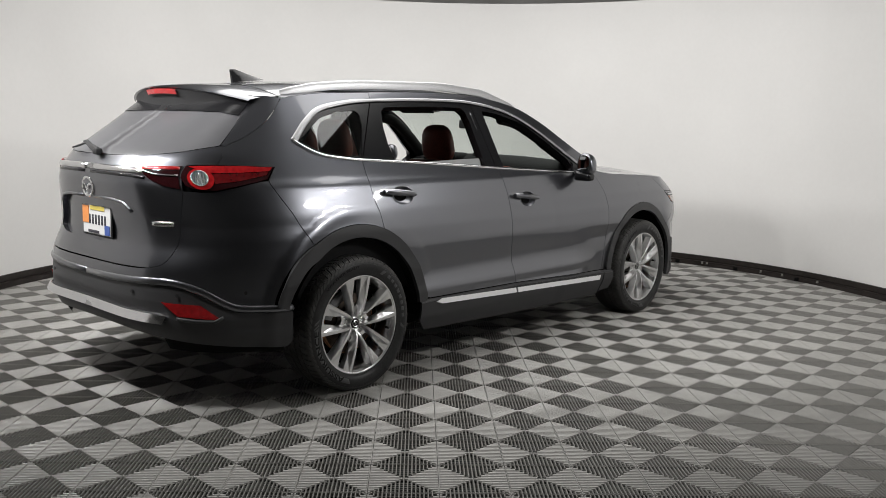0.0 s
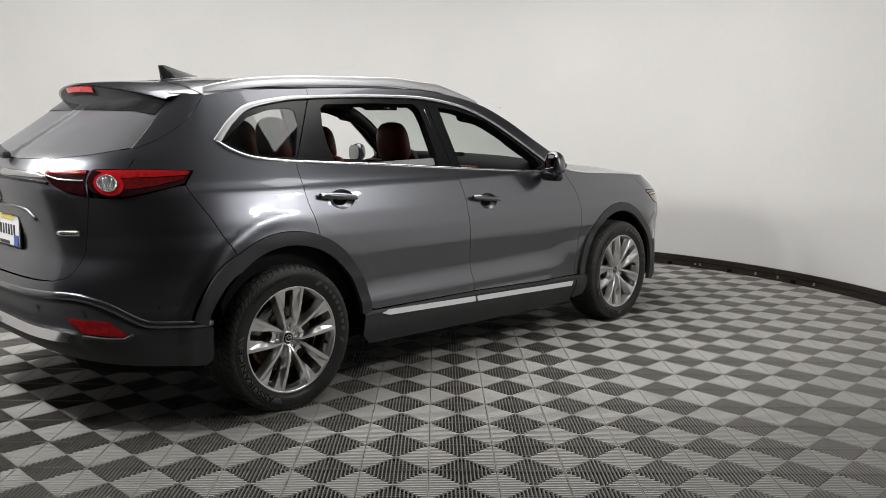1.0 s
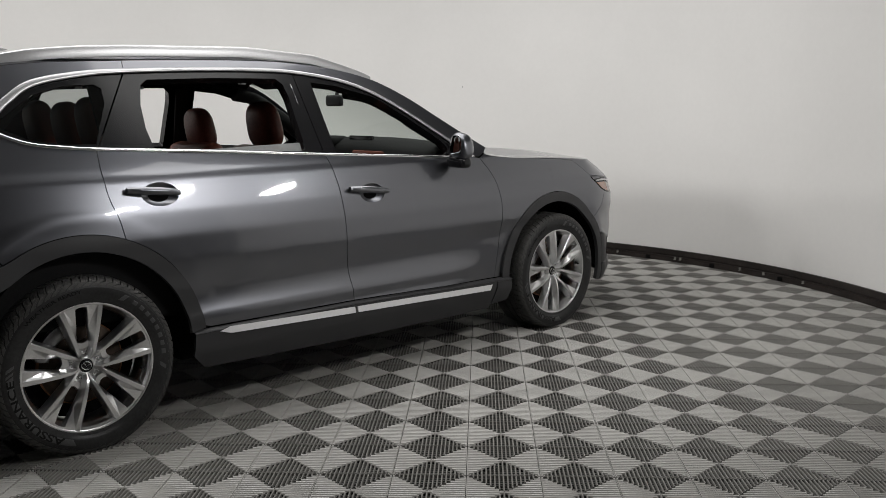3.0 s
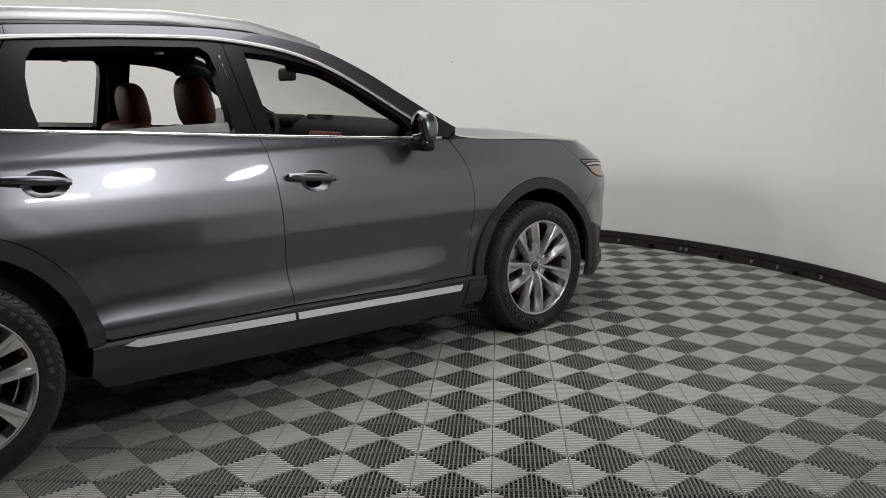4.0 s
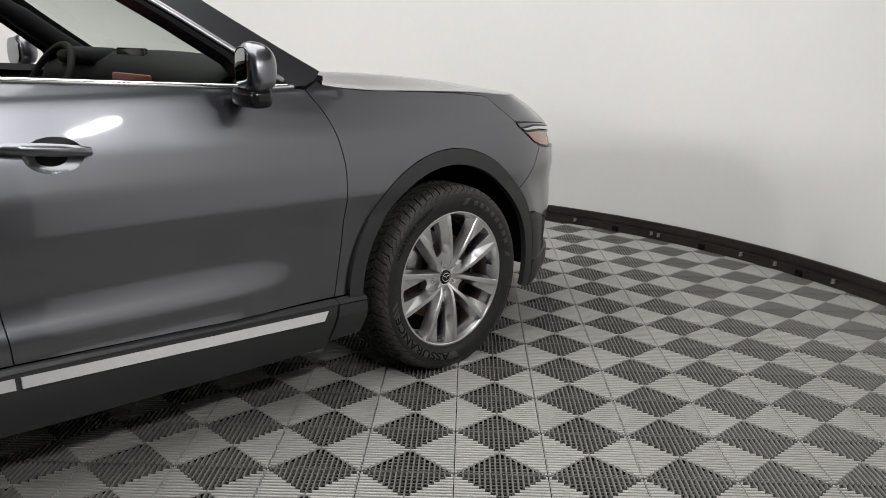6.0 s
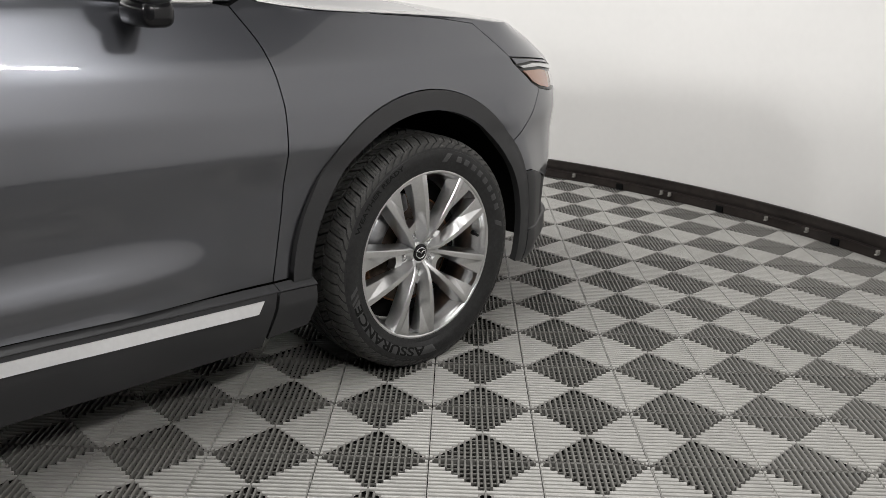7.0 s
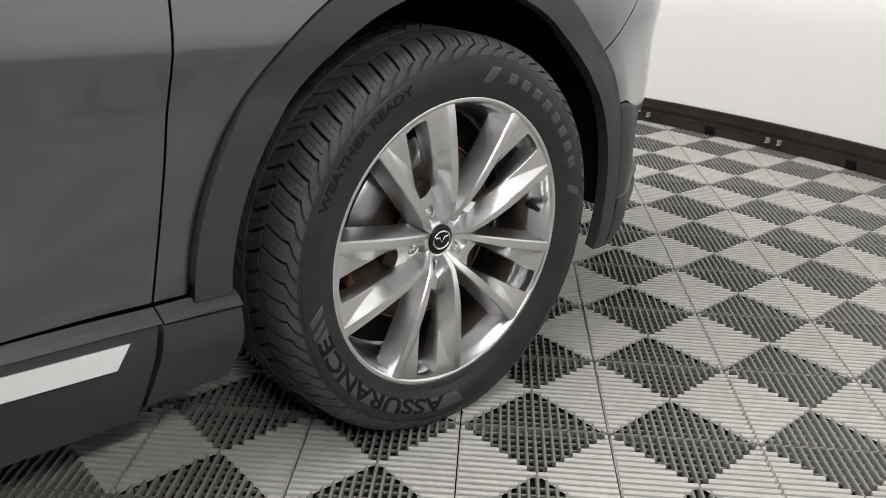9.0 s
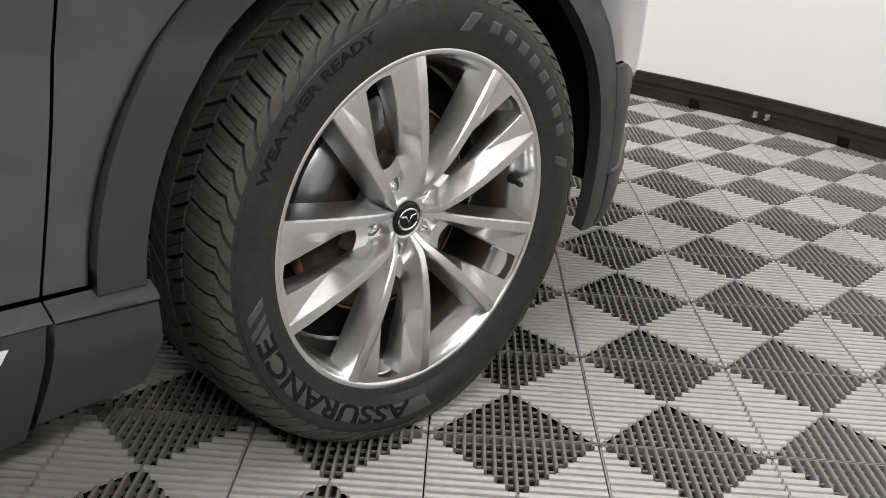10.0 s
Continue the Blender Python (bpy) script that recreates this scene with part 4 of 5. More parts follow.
def spoiler_bm():
    """The roof spoiler: top sheet, rear lip and hollow underside."""
    bm = bmesh.new()
    rows = []
    for j in range(33):
        s = 2 * j / 32 - 1
        x = 0.585 * s
        e = abs(s)
        top_y, top_z = -0.24, 1.622 - 0.075 * e ** 2.4
        lip_y = -0.585 + 0.165 * e ** 2.2
        lip_z = 1.592 - 0.070 * e ** 2.2
        face = 0.014 * (1 - 0.5 * e ** 3)
        pts = [(x, top_y, top_z), (x, top_y + (lip_y - top_y) * 0.5, (top_z + lip_z) / 2 + 0.006), (x, lip_y + 0.012, lip_z + 0.003), (x, lip_y, lip_z - 0.006),
               (x, lip_y + 0.010, lip_z - face)]
        rows.append([bm.verts.new(p) for p in pts])
    for a, b in zip(rows, rows[1:]):
        for k in range(4):
            bm.faces.new((a[k], a[k + 1], b[k + 1], b[k]))
    return bm


spoiler = part("spoiler", spoiler_bm(), PAINT, liftgate, "painted roof spoiler over the rear window")
under = bmesh.new()
rows = []
for j in range(25):
    s = 2 * j / 24 - 1
    e = abs(s)
    x = 0.572 * s
    ly, lz = -0.578 + 0.165 * e ** 2.2, 1.592 - 0.07 * e ** 2.2 - 0.014 * (1 - 0.5 * e ** 3)
    rows.append([under.verts.new(p) for p in ((x, ly, lz), (x, ly + 0.020, lz - 0.034 * (1 - 0.6 * e ** 3)), (x, -0.545 + 0.135 * e ** 2, 1.487 - 0.015 * e ** 2), (x, -0.44 + 0.08 * e ** 2, 1.505 - 0.03 * e ** 2))])
for a, b in zip(rows, rows[1:]):
    for k in range(3):
        under.faces.new((a[k], a[k + 1], b[k + 1], b[k]))
part("spoiler_underside", under, MATT_BLACK, liftgate, "black spoiler underside")
bm = bmesh.new()
rows = []
for j in range(13):
    s = 2 * j / 12 - 1
    e = abs(s) * 0.30
    ly, lz = -0.588 + 0.165 * e ** 2.2, 1.592 - 0.07 * e ** 2.2
    rows.append([bm.verts.new((0.150 * s, ly + dy, lz + dz)) for dy, dz in ((0.004, -0.013), (-0.002, -0.016), (0.008, -0.040), (0.016, -0.043))])
for a, b in zip(rows, rows[1:]):
    for k in range(3):
        bm.faces.new((a[k], a[k + 1], b[k + 1], b[k]))
part("brake_light", bm, RED_LENS, liftgate, "red high brake light in the spoiler")
bm = bmesh.new()
tube_bm([(0.04, -0.955, 1.250), (-0.06, -0.945, 1.272), (-0.13, -0.930, 1.290), (-0.17, -0.925, 1.290)], [0.018, 0.014, 0.012, 0.008], 8, bm)
tube_bm([(-0.13, -0.935, 1.285), (-0.20, -0.945, 1.268), (-0.27, -0.945, 1.256)], [0.005, 0.006, 0.004], 6, bm)
box_bm(0.035, -0.955, 1.247, 0.05, 0.04, 0.035, 0.012, 2, bm)
part("rear_wiper", bm, MATT_BLACK, liftgate, "black rear wiper arm at rest")

# tail lamps and rear badges
lamp_outer = [(-0.86, 1.193), (-0.671, 1.197), (-0.52, 1.196), (-0.36, 1.187), (-0.405, 1.128), (-0.46, 1.116), (-0.572, 1.096), (-0.70, 1.076), (-0.80, 1.080), (-0.865, 1.10), (-0.885, 1.14)]
tail_light = panel("tail_light", lamp_outer, DARK_RED, car, "slim red tail light wrapping the rear corner", off=0.007, flange=0.012)
panel("red_lens", [(-0.845, 1.189), (-0.70, 1.192), (-0.52, 1.191), (-0.372, 1.184), (-0.388, 1.166), (-0.54, 1.160), (-0.69, 1.158), (-0.80, 1.180)], RED_LENS, tail_light, "bright red upper lens", off=0.011, flange=0.004, gap=0.0)
panel("red_lens", [(-0.69, 1.155), (-0.54, 1.157), (-0.392, 1.163), (-0.408, 1.147), (-0.56, 1.118), (-0.69, 1.108)], MID_RED, tail_light, "deep red lower lens", off=0.010, flange=0.003, gap=0.0)
panel("red_ring", ellipse(-0.765, 1.132, 0.078, 0.050), RED_LENS, tail_light, "red ring round the reversing lamp", off=0.012, flange=0.006, gap=0.0, step=0.012, holes=[ellipse(-0.772, 1.134, 0.050, 0.034)])
panel("reversing_lens", ellipse(-0.772, 1.134, 0.050, 0.034), CLEAR_LENS, tail_light, "clear round reversing lamp lens", off=0.009, flange=0.004, gap=0.0, step=0.010)
for k in range(5):
    du = -0.032 + 0.016 * k
    dz = 0.030 * math.sqrt(1 - (du / 0.048) ** 2)
    strip("lens_rib", [(-0.772 + du, 1.134 - dz), (-0.772 + du, 1.134 + dz)], 0.006, 0.003, CHROME, tail_light, "bright rib in the lens", off=0.010, step=0.008)
strip("lens_edge", ellipse(-0.772, 1.134, 0.050, 0.034), 0.006, 0.006, CHROME, tail_light, "bright lens edge", off=0.011, closed=True, step=0.01)
gate_lamp = panel("gate_light", [(-1.165, 1.186), (-1.0, 1.192), (-0.875, 1.193), (-0.895, 1.14), (-0.90, 1.085), (-1.0, 1.096), (-1.09, 1.125), (-1.14, 1.155)], DARK_RED, liftgate, "tail light section on the liftgate", off=0.006, flange=0.01)
strip("gate_red_lens", [(-1.15, 1.180), (-1.0, 1.182), (-0.89, 1.180)], 0.018, 0.004, RED_LENS, liftgate, "thin red lens", off=0.007)
strip("gate_chrome_line", [(-1.15, 1.170), (-1.05, 1.152), (-0.90, 1.147)], 0.007, 0.005, CHROME, liftgate, off=0.008)
strip("gate_bar", [(-1.5035, 1.172), (-1.35, 1.172), (-1.20, 1.168), (-1.14, 1.158)], 0.034, 0.012, CHROME, liftgate, "chrome bar across the liftgate", taper=((0, 1), (0.8, 0.9), (1, 0.3)))
# a gloss black strip painted in for the shade under the bar
strip("gate_bar_shadow", [(-1.498, 1.147), (-1.25, 1.143), (-1.13, 1.135)], 0.014, 0.004, GLOSS_BLACK, liftgate)
strip("model_badge", [(-1.155, 0.915), (-1.005, 0.918)], 0.024, 0.005, CHROME, liftgate, "plain bright badge bar", mirror=False)
strip("badge_face", [(-1.140, 0.915), (-1.02, 0.918)], 0.008, 0.006, MATT_BLACK, liftgate, mirror=False)
bm = bmesh.new()
ring_pts = [(0.056 * math.cos(a), -0.994 - 0.002 * math.sin(a), 1.067 + 0.047 * math.sin(a)) for a in np.linspace(0, 2 * math.pi, 33)]
tube_bm(ring_pts, 0.008, 8, bm)
tube_bm([(-0.044, -0.997, 1.082), (-0.018, -0.999, 1.078), (0.0, -1.0, 1.054), (0.018, -0.999, 1.078), (0.044, -0.997, 1.082)], 0.006, 8, bm)
part("emblem", bm, CHROME, liftgate, "plain oval chrome emblem")
part("plate_frame", box_bm(0, -0.952, 0.890, 0.325, 0.006, 0.170, 0.004, 1), MATT_BLACK, liftgate, "black plate frame")
plate = part("license_plate", box_bm(0, -0.955, 0.890, 0.305, 0.006, 0.150, 0.004, 1), PLATE_WHITE, liftgate, "white license plate with coloured edges")
part("plate_corner", box_bm(-0.115, -0.9595, 0.915, 0.07, 0.002, 0.09), PLATE_ORANGE, liftgate, smooth=False)
part("plate_corner", box_bm(0.12, -0.9595, 0.845, 0.055, 0.002, 0.05), PLATE_BLUE, liftgate, smooth=False)
part("plate_top", box_bm(0.015, -0.9595, 0.953, 0.16, 0.002, 0.022), PLATE_YELLOW, liftgate, smooth=False)
part("plate_foot", box_bm(-0.03, -0.9595, 0.829, 0.12, 0.002, 0.014), INK, liftgate, smooth=False)
for k in range(6):
    part("plate_bar", box_bm(-0.07 + 0.034 * k, -0.9595, 0.893, 0.016, 0.002, 0.05), INK, liftgate, smooth=False)


# ---- wheels: built about the axle, +x outwards, then set at the four corners ----
LOADED = 0.350


def settled(points):
    """Tyre points flattened where the wheel stands and bulging beside it."""
    out = []
    for x, y, z in points:
        r = math.hypot(y, z) or 1.0
        k = max(0.0, -z / r) ** 10
        x += math.copysign(0.006 * k, x) * (1 if r > 0.28 else 0)
        out.append((x, y, max(z, -LOADED)))
    return out


def tyre_parts():
    """The carcass and its tread: a centre rib, two block rows, and shoulder lugs that wrap down the side."""
    half_profile = [(0.100, 0.262), (0.112, 0.2635), (0.119, 0.267), (0.1215, 0.272), (0.1225, 0.279), (0.1245, 0.286), (0.1275, 0.298), (0.1290, 0.311), (0.1286, 0.322),
                    (0.1272, 0.3302), (0.1262, 0.3308), (0.1245, 0.3375), (0.1205, 0.3455), (0.1145, 0.3510), (0.106, 0.3545)]
    prof = half_profile + [(0.06, 0.3575), (0.0, 0.3590)] + [(-d, r) for d, r in [(0.06, 0.3575)] + half_profile[::-1]]
    body_v, body_f = revolve(prof, 120)
    verts, faces = [], []
    path = [(0.0, 0.0, 0.3702), (0.060, 0.0, 0.3690), (0.080, 0.0, 0.3676), (0.095, 0.0, 0.3655), (0.105, 0.0, 0.3628), (0.1125, 0.0, 0.3588), (0.1178, 0.0, 0.3540), (0.1218, 0.0, 0.3482), (0.1243, 0.0, 0.3420), (0.1254, 0.0, 0.3372)]
    across = [p[0] for p in path]
    height = [p[2] for p in path]

    def top_at(d):
        return float(np.interp(abs(d), across, height))

    def block(line, lean, share0, share1, k, count, sink):
        """A lug that follows the tread's crown along stations d; lean turns it round the axle as it goes outwards."""
        w = 2 * math.pi / count
        base = len(verts)
        for i, d in enumerate(line):
            top = top_at(d)
            out = 0.10 if abs(d) > 0.112 else 1.0  # the wall of the lug points outwards on the shoulder
            for share in (share0, share1):
                a = w * (k + share + lean(d))
                for drop in (sink, 0.0):
                    r = top - drop * (1.0 if out == 1.0 else 0.55)
                    verts.append((d - math.copysign(drop * (0.0 if out == 1.0 else 0.8), d), r * math.cos(a), r * math.sin(a)))
        n = len(line)
        for i in range(n - 1):
            p, q = base + 4 * i, base + 4 * (i + 1)
            faces.extend([(p + 1, p + 3, q + 3, q + 1), (p, p + 1, q + 1, q), (p + 3, p + 2, q + 2, q + 3)])
        faces.extend([(base, base + 2, base + 3, base + 1), (base + 4 * n - 4, base + 4 * n - 3, base + 4 * n - 1, base + 4 * n - 2)])

    count = 68
    for k in range(count):
        for s in (-1, 1):
            crown = [s * d for d in (0.066, 0.080, 0.095, 0.105, 0.1125, 0.1178)]
            skirt = [s * d for d in (0.1178, 0.1218, 0.1243, 0.1254)]
            lean = lambda d: 0.55 * (abs(d) - 0.066) / 0.06 if abs(d) > 0.066 else 0.0
            for f0, f1 in ((0.0, 0.265), (0.288, 0.553), (0.576, 0.840)):  # sliced by two fine sipes
                block(crown, lean, f0, f1, k, count, 0.0115)
            block(skirt, lambda d: lean(d) + 0.9 * (abs(d) - 0.1178) / 0.008, 0.06, 0.80, k, count, 0.0030)
            ribs = [s * d for d in (0.026, 0.044, 0.0605)]
            for f0, f1 in ((0.0, 0.385), (0.42, 0.805)):
                block(ribs, lambda d: -0.9 * abs(d) / 0.06, f0 + 0.2 * s, f1 + 0.2 * s, k, count, 0.0115)
        block([-0.020, 0.0, 0.020], lambda d: 0.5 * d / 0.02, 0.0, 0.86, k, count, 0.0115)

    return settled(body_v), body_f, settled(verts), faces


SIDE_R = [0.2720, 0.2790, 0.2860, 0.298, 0.311, 0.322, 0.3302]
SIDE_X = [0.1215, 0.1225, 0.1245, 0.1275, 0.1290, 0.1286, 0.1272]


def side_at(r):
    return float(np.interp(r, SIDE_R, SIDE_X))


def bent_band(a0, a1, r0, r1, lift, slant=0.0, n=30):
    """A thin raised patch on the sidewall between two angles and two radii; slant leans its ends."""
    verts, faces = [], []
    rows = 4
    for k in range(n + 1):
        for j in range(rows + 1):
            r = r0 + (r1 - r0) * j / rows
            a = radians(a0 + (a1 - a0) * k / n + slant * (j / rows - 0.5))
            sink = 0.0025 if k in (0, n) or j in (0, rows) else 0.0
            verts.append((side_at(r) + lift - sink, r * math.cos(a), r * math.sin(a)))
    for k in range(n):
        for j in range(rows):
            p = k * (rows + 1) + j
            faces.append((p, p + 1, p + rows + 2, p + rows + 1))
    return settled(verts), faces


def bent_word(word, a0, a1, r0, r1, lift, flip=False):
    """A word set in the built-in font and bent round the sidewall; its feet lie at radius r0."""
    data = bpy.data.curves.new("word", "FONT")
    data.body, data.size, data.offset, data.resolution_u = word, 1.0, 0.022, 3
    ob = bpy.data.objects.new("word", data)
    scene.collection.objects.link(ob)
    bpy.context.view_layer.update()
    flat = ob.evaluated_get(bpy.context.evaluated_depsgraph_get()).to_mesh()
    bm = bmesh.new()
    bm.from_mesh(flat)
    bpy.data.objects.remove(ob)
    bpy.data.curves.remove(data)
    bmesh.ops.subdivide_edges(bm, edges=[e for e in bm.edges if e.calc_length() > 0.3], cuts=3)
    lo, hi = min(v.co.x for v in bm.verts), max(v.co.x for v in bm.verts)
    foot, head = min(v.co.y for v in bm.verts), max(v.co.y for v in bm.verts)
    for v in bm.verts:
        t, h = (v.co.x - lo) / (hi - lo), (v.co.y - foot) / (head - foot)
        r = r0 + (r1 - r0) * h
        a = radians(a0 + (a1 - a0) * t)
        v.co = settled([(side_at(r) + lift, r * math.cos(a), r * math.sin(a))])[0]
    solid = bmesh.ops.extrude_face_region(bm, geom=bm.faces[:])
    for v in solid["geom"]:
        if isinstance(v, bmesh.types.BMVert):
            v.co.x -= 0.003
    return bm


def side_bars(a0, a1, count, r0, r1, weights=0.6):
    """A run of short raised bars on the sidewall, where the maker's lettering is."""
    verts, faces = [], []
    for k in range(count):
        b0 = a0 + (a1 - a0) * (k + 0.5 - weights / 2) / count
        b1 = a0 + (a1 - a0) * (k + 0.5 + weights / 2) / count
        v, f = bent_band(b0, b1, r0, r1, 0.0011, 0.0, 6)
        faces += [tuple(len(verts) + i for i in q) for q in f]
        verts += v
    return verts, faces


PAIR_MIDDLE = 113.1
# the twin spokes' section by radius: outer edge, inner edge, fold and window edge in degrees from the pair's middle,
# height of the flat top, and how far fold and window edge lie below it
SPOKE_ROWS = [(0.0300, 36.0, 24.0, 22.0, 20.0, 0.0790, 0.006, 0.012), (0.0400, 36.0, 25.0, 22.0, 20.0, 0.0850, 0.012, 0.024), (0.0520, 35.4, 24.0, 20.5, 18.6, 0.0950, 0.018, 0.034),
              (0.0650, 31.5, 22.2, 18.4, 16.6, 0.1020, 0.022, 0.038), (0.0900, 27.2, 19.2, 14.8, 13.8, 0.1090, 0.024, 0.038), (0.1150, 24.7, 17.5, 12.8, 11.9, 0.1135, 0.024, 0.036),
              (0.1450, 22.7, 16.7, 10.6, 9.7, 0.1165, 0.022, 0.028), (0.1700, 21.6, 16.2, 8.9, 8.0, 0.1175, 0.0185, 0.0205), (0.2000, 20.6, 15.8, 10.8, 7.0, 0.1180, 0.0125, 0.0140),
              (0.2300, 19.9, 15.4, 12.9, 6.0, 0.1178, 0.0060, 0.0075), (0.2540, 19.4, 15.2, 14.8, 5.2, 0.1170, 0.0008, 0.0025), (0.2660, 19.1, 15.0, 14.8, 5.0, 0.1162, 0.0008, 0.0020)]


def spoke_mesh(side):
    """One of a pair: a flat bright top strip, a deep flank to the open window, and a folded face towards its twin."""
    bm = bmesh.new()
    rings = []
    for r, out, inn, fold, win, top, d_fold, d_win in SPOKE_ROWS:
        draft = 0.011 * min(1.0, max(0.0, (36.0 - out) / 5.0))
        deep = 0.046 if r > 0.06 else 0.030
        row = [(out, draft, deep), (out, 0.55 * draft, 0.5 * deep), (out, 0.12 * draft, 0.0018), (out, -0.0006, 0.0), (0.5 * (out + inn), 0.0, -0.0004), (inn, 0.0, 0.0), (fold, 0.0, d_fold),
               (win, 0.0, d_win), (win, -0.0010, d_win + 0.0022), (win, -0.0016, deep)]
        ring = []
        for deg, q, drop in row:
            a = side * (radians(deg) + q / r)
            ring.append(bm.verts.new((top - drop, r * math.cos(a), r * math.sin(a))))
        rings.append(ring)
    n = len(rings[0])
    for a, b in zip(rings, rings[1:]):
        for j in range(n):
            bm.faces.new((a[j], a[(j + 1) % n], b[(j + 1) % n], b[j]))
    bm.faces.new(rings[0][::-1])
    bm.faces.new(rings[-1])
    bmesh.ops.recalc_face_normals(bm, faces=bm.faces)
    bmesh.ops.bevel(bm, geom=[e for e in bm.edges if e.calc_face_angle(0) > 0.22], offset=0.0009, segments=2, affect="EDGES", clamp_overlap=True)
    me = bpy.data.meshes.new("spoke")
    bm.to_mesh(me)
    bm.free()
    me.materials.append(ALLOY)
    me.polygons.foreach_set("use_smooth", [True] * len(me.polygons))
    me.set_sharp_from_angle(angle=radians(24))
    return me


def pair_web(width, inner, outer, front, depth, n=14):
    """A plate between twin spokes: half-width in degrees by share outwards, radii by bow across, face height by share."""
    verts, faces = [], []
    steps = 6
    for k in range(n + 1):
        t = 2 * k / n - 1
        bow = 1 - t * t
        r0, r1 = inner(bow), outer(bow)
        row = [(front(q), r0 + (r1 - r0) * q, radians(width(q) * t)) for q in np.linspace(0, 1, steps + 1)]
        row = [(row[0][0] - depth, row[0][1], row[0][2])] + row + [(row[-1][0] - depth, row[-1][1], row[-1][2])]
        verts += [(x, r * math.cos(a), r * math.sin(a)) for x, r, a in row]
    m = steps + 3
    for k in range(n):
        for j in range(m - 1):
            a = k * m + j
            faces.append((a, a + 1, a + m + 1, a + m))
    return verts, faces


def build_wheel(spin=0.0):
    begin = PAIR_MIDDLE + spin
    barrel = [(0.1145, 0.2690), (0.1175, 0.2680), (0.1185, 0.2655), (0.1180, 0.2610), (0.1160, 0.2585), (0.1080, 0.2570), (0.1020, 0.2530), (0.0950, 0.2495), (0.0780, 0.2480), (0.0730, 0.2440), (0.0640, 0.2405),
              (0.030, 0.2380), (-0.06, 0.2350), (-0.110, 0.2500), (-0.112, 0.268)]
    v, f = revolve(barrel, 120)
    rim = mesh_object("wheel", v, f, ALLOY, None, "twin-spoke bright silver alloy wheel with a black tyre")
    rim.data.set_sharp_from_angle(angle=radians(50))
    v, f, tread_v, tread_f = tyre_parts()
    tyre = mesh_object("tyre", v, f, RUBBER, rim, "black all-season tyre with raised lettering")
    tyre.data.set_sharp_from_angle(angle=radians(35))
    tagged(mesh_object("tread", tread_v, tread_f, TREAD_RUBBER, rim, "black rubber tread blocks with fine sipes", smooth=False), kind="stuff")
    v, f = side_bars(73 + spin, 18 + spin, 8, 0.296, 0.321, 0.72)
    mesh_object("tyre_lettering", v, f, RUBBER_MARK, rim, "raised bars of the maker's mark", smooth=False)
    for a0, a1, slant in ((82 + spin, 77 + spin, -5), (12 + spin, 8 + spin, -5), (-168 + spin, -165.5 + spin, 6), (-173 + spin, -169.5 + spin, 6)):
        v, f = bent_band(a0, a1, 0.286, 0.329, 0.0009, slant, 6)
        mesh_object("sidewall_flash", v, f, RUBBER_MARK, rim, "raised slanting flash on the sidewall", smooth=False)
    v, f = bent_band(-166 + spin, -86 + spin, 0.2840, 0.3265, 0.0006, 5, 60)
    mesh_object("letter_panel", v, f, RUBBER_MARK, rim, "smooth panel behind the lettering, paler to show its sheen")
    part("tyre_lettering", bent_word("ASSURANCE", -95 + spin, -163 + spin, 0.2900, 0.3190, 0.0014), RUBBER_DARK, rim, "dark raised letters on the paler panel", smooth=False)
    for word, a0, a1 in (("WEATHER", 157, 130.5), ("READY", 129, 112)):
        part("tyre_lettering", bent_word(word, a0 + spin, a1 + spin, 0.3110, 0.3250, 0.0012), RUBBER_DARK, rim, "small raised letters on the sidewall", smooth=False)
    spokes = [spoke_mesh(1), spoke_mesh(-1)]
    tip = pair_web(lambda q: 5.6 - 0.4 * q, lambda b: 0.2490 + 0.0030 * b, lambda b: 0.2660, lambda q: 0.1138 + 0.0006 * q, 0.022)
    root = pair_web(lambda q: 19.0 - 5.5 * q, lambda b: 0.026, lambda b: 0.1080 - 0.014 * b, lambda q: 0.072 - 0.014 * math.sin(math.pi * min(1.0, 1.5 * q)) - 0.002 * q, 0.034)
    for k in range(5):
        for spoke in spokes:
            ob = new("spoke", spoke)
            ob.parent = rim
            ob.matrix_basis = pose(0, 0, 0, begin + 72 * k, 0, 0)
        for name, (v, f) in (("rim_web", tip), ("spoke_root", root)):
            ob = mesh_object(name, v, f, ALLOY, rim)
            ob.data.set_sharp_from_angle(angle=radians(40))
            ob.matrix_basis = pose(0, 0, 0, begin + 72 * k, 0, 0)
    v, f = revolve([(0.0745, 0.0), (0.0755, 0.028), (0.0775, 0.0305), (0.0775, 0.033), (0.074, 0.038), (0.060, 0.046), (0.045, 0.060), (0.040, 0.080)], 60)
    mesh_object("hub", v, f, ALLOY, rim, "silver hub face")
    v, f = revolve([(0.0785, 0.0), (0.0790, 0.022), (0.0770, 0.0280), (0.070, 0.0295)], 40)
    mesh_object("centre_cap", v, f, GLOSS_BLACK, rim, "black centre cap with a plain bright mark")
    bm = bmesh.new()
    tube_bm([(0.0797, 0.0195 * math.cos(a), 0.0165 * math.sin(a)) for a in np.linspace(0, 2 * math.pi, 29)], 0.0019, 6, bm)
    tube_bm([(0.0800, -0.015, 0.006), (0.0803, -0.006, 0.005), (0.0803, 0.0, -0.004), (0.0803, 0.006, 0.005), (0.0800, 0.015, 0.006)], 0.0018, 6, bm)
    mark = part("cap_mark", bm, CHROME, rim, "plain oval bright mark")
    mark.matrix_basis = pose(0, 0, 0, spin, 0, 0)
    for k in range(5):
        a = radians(begin + 72 * k)
        y, z = 0.0572 * math.cos(a), 0.0572 * math.sin(a)
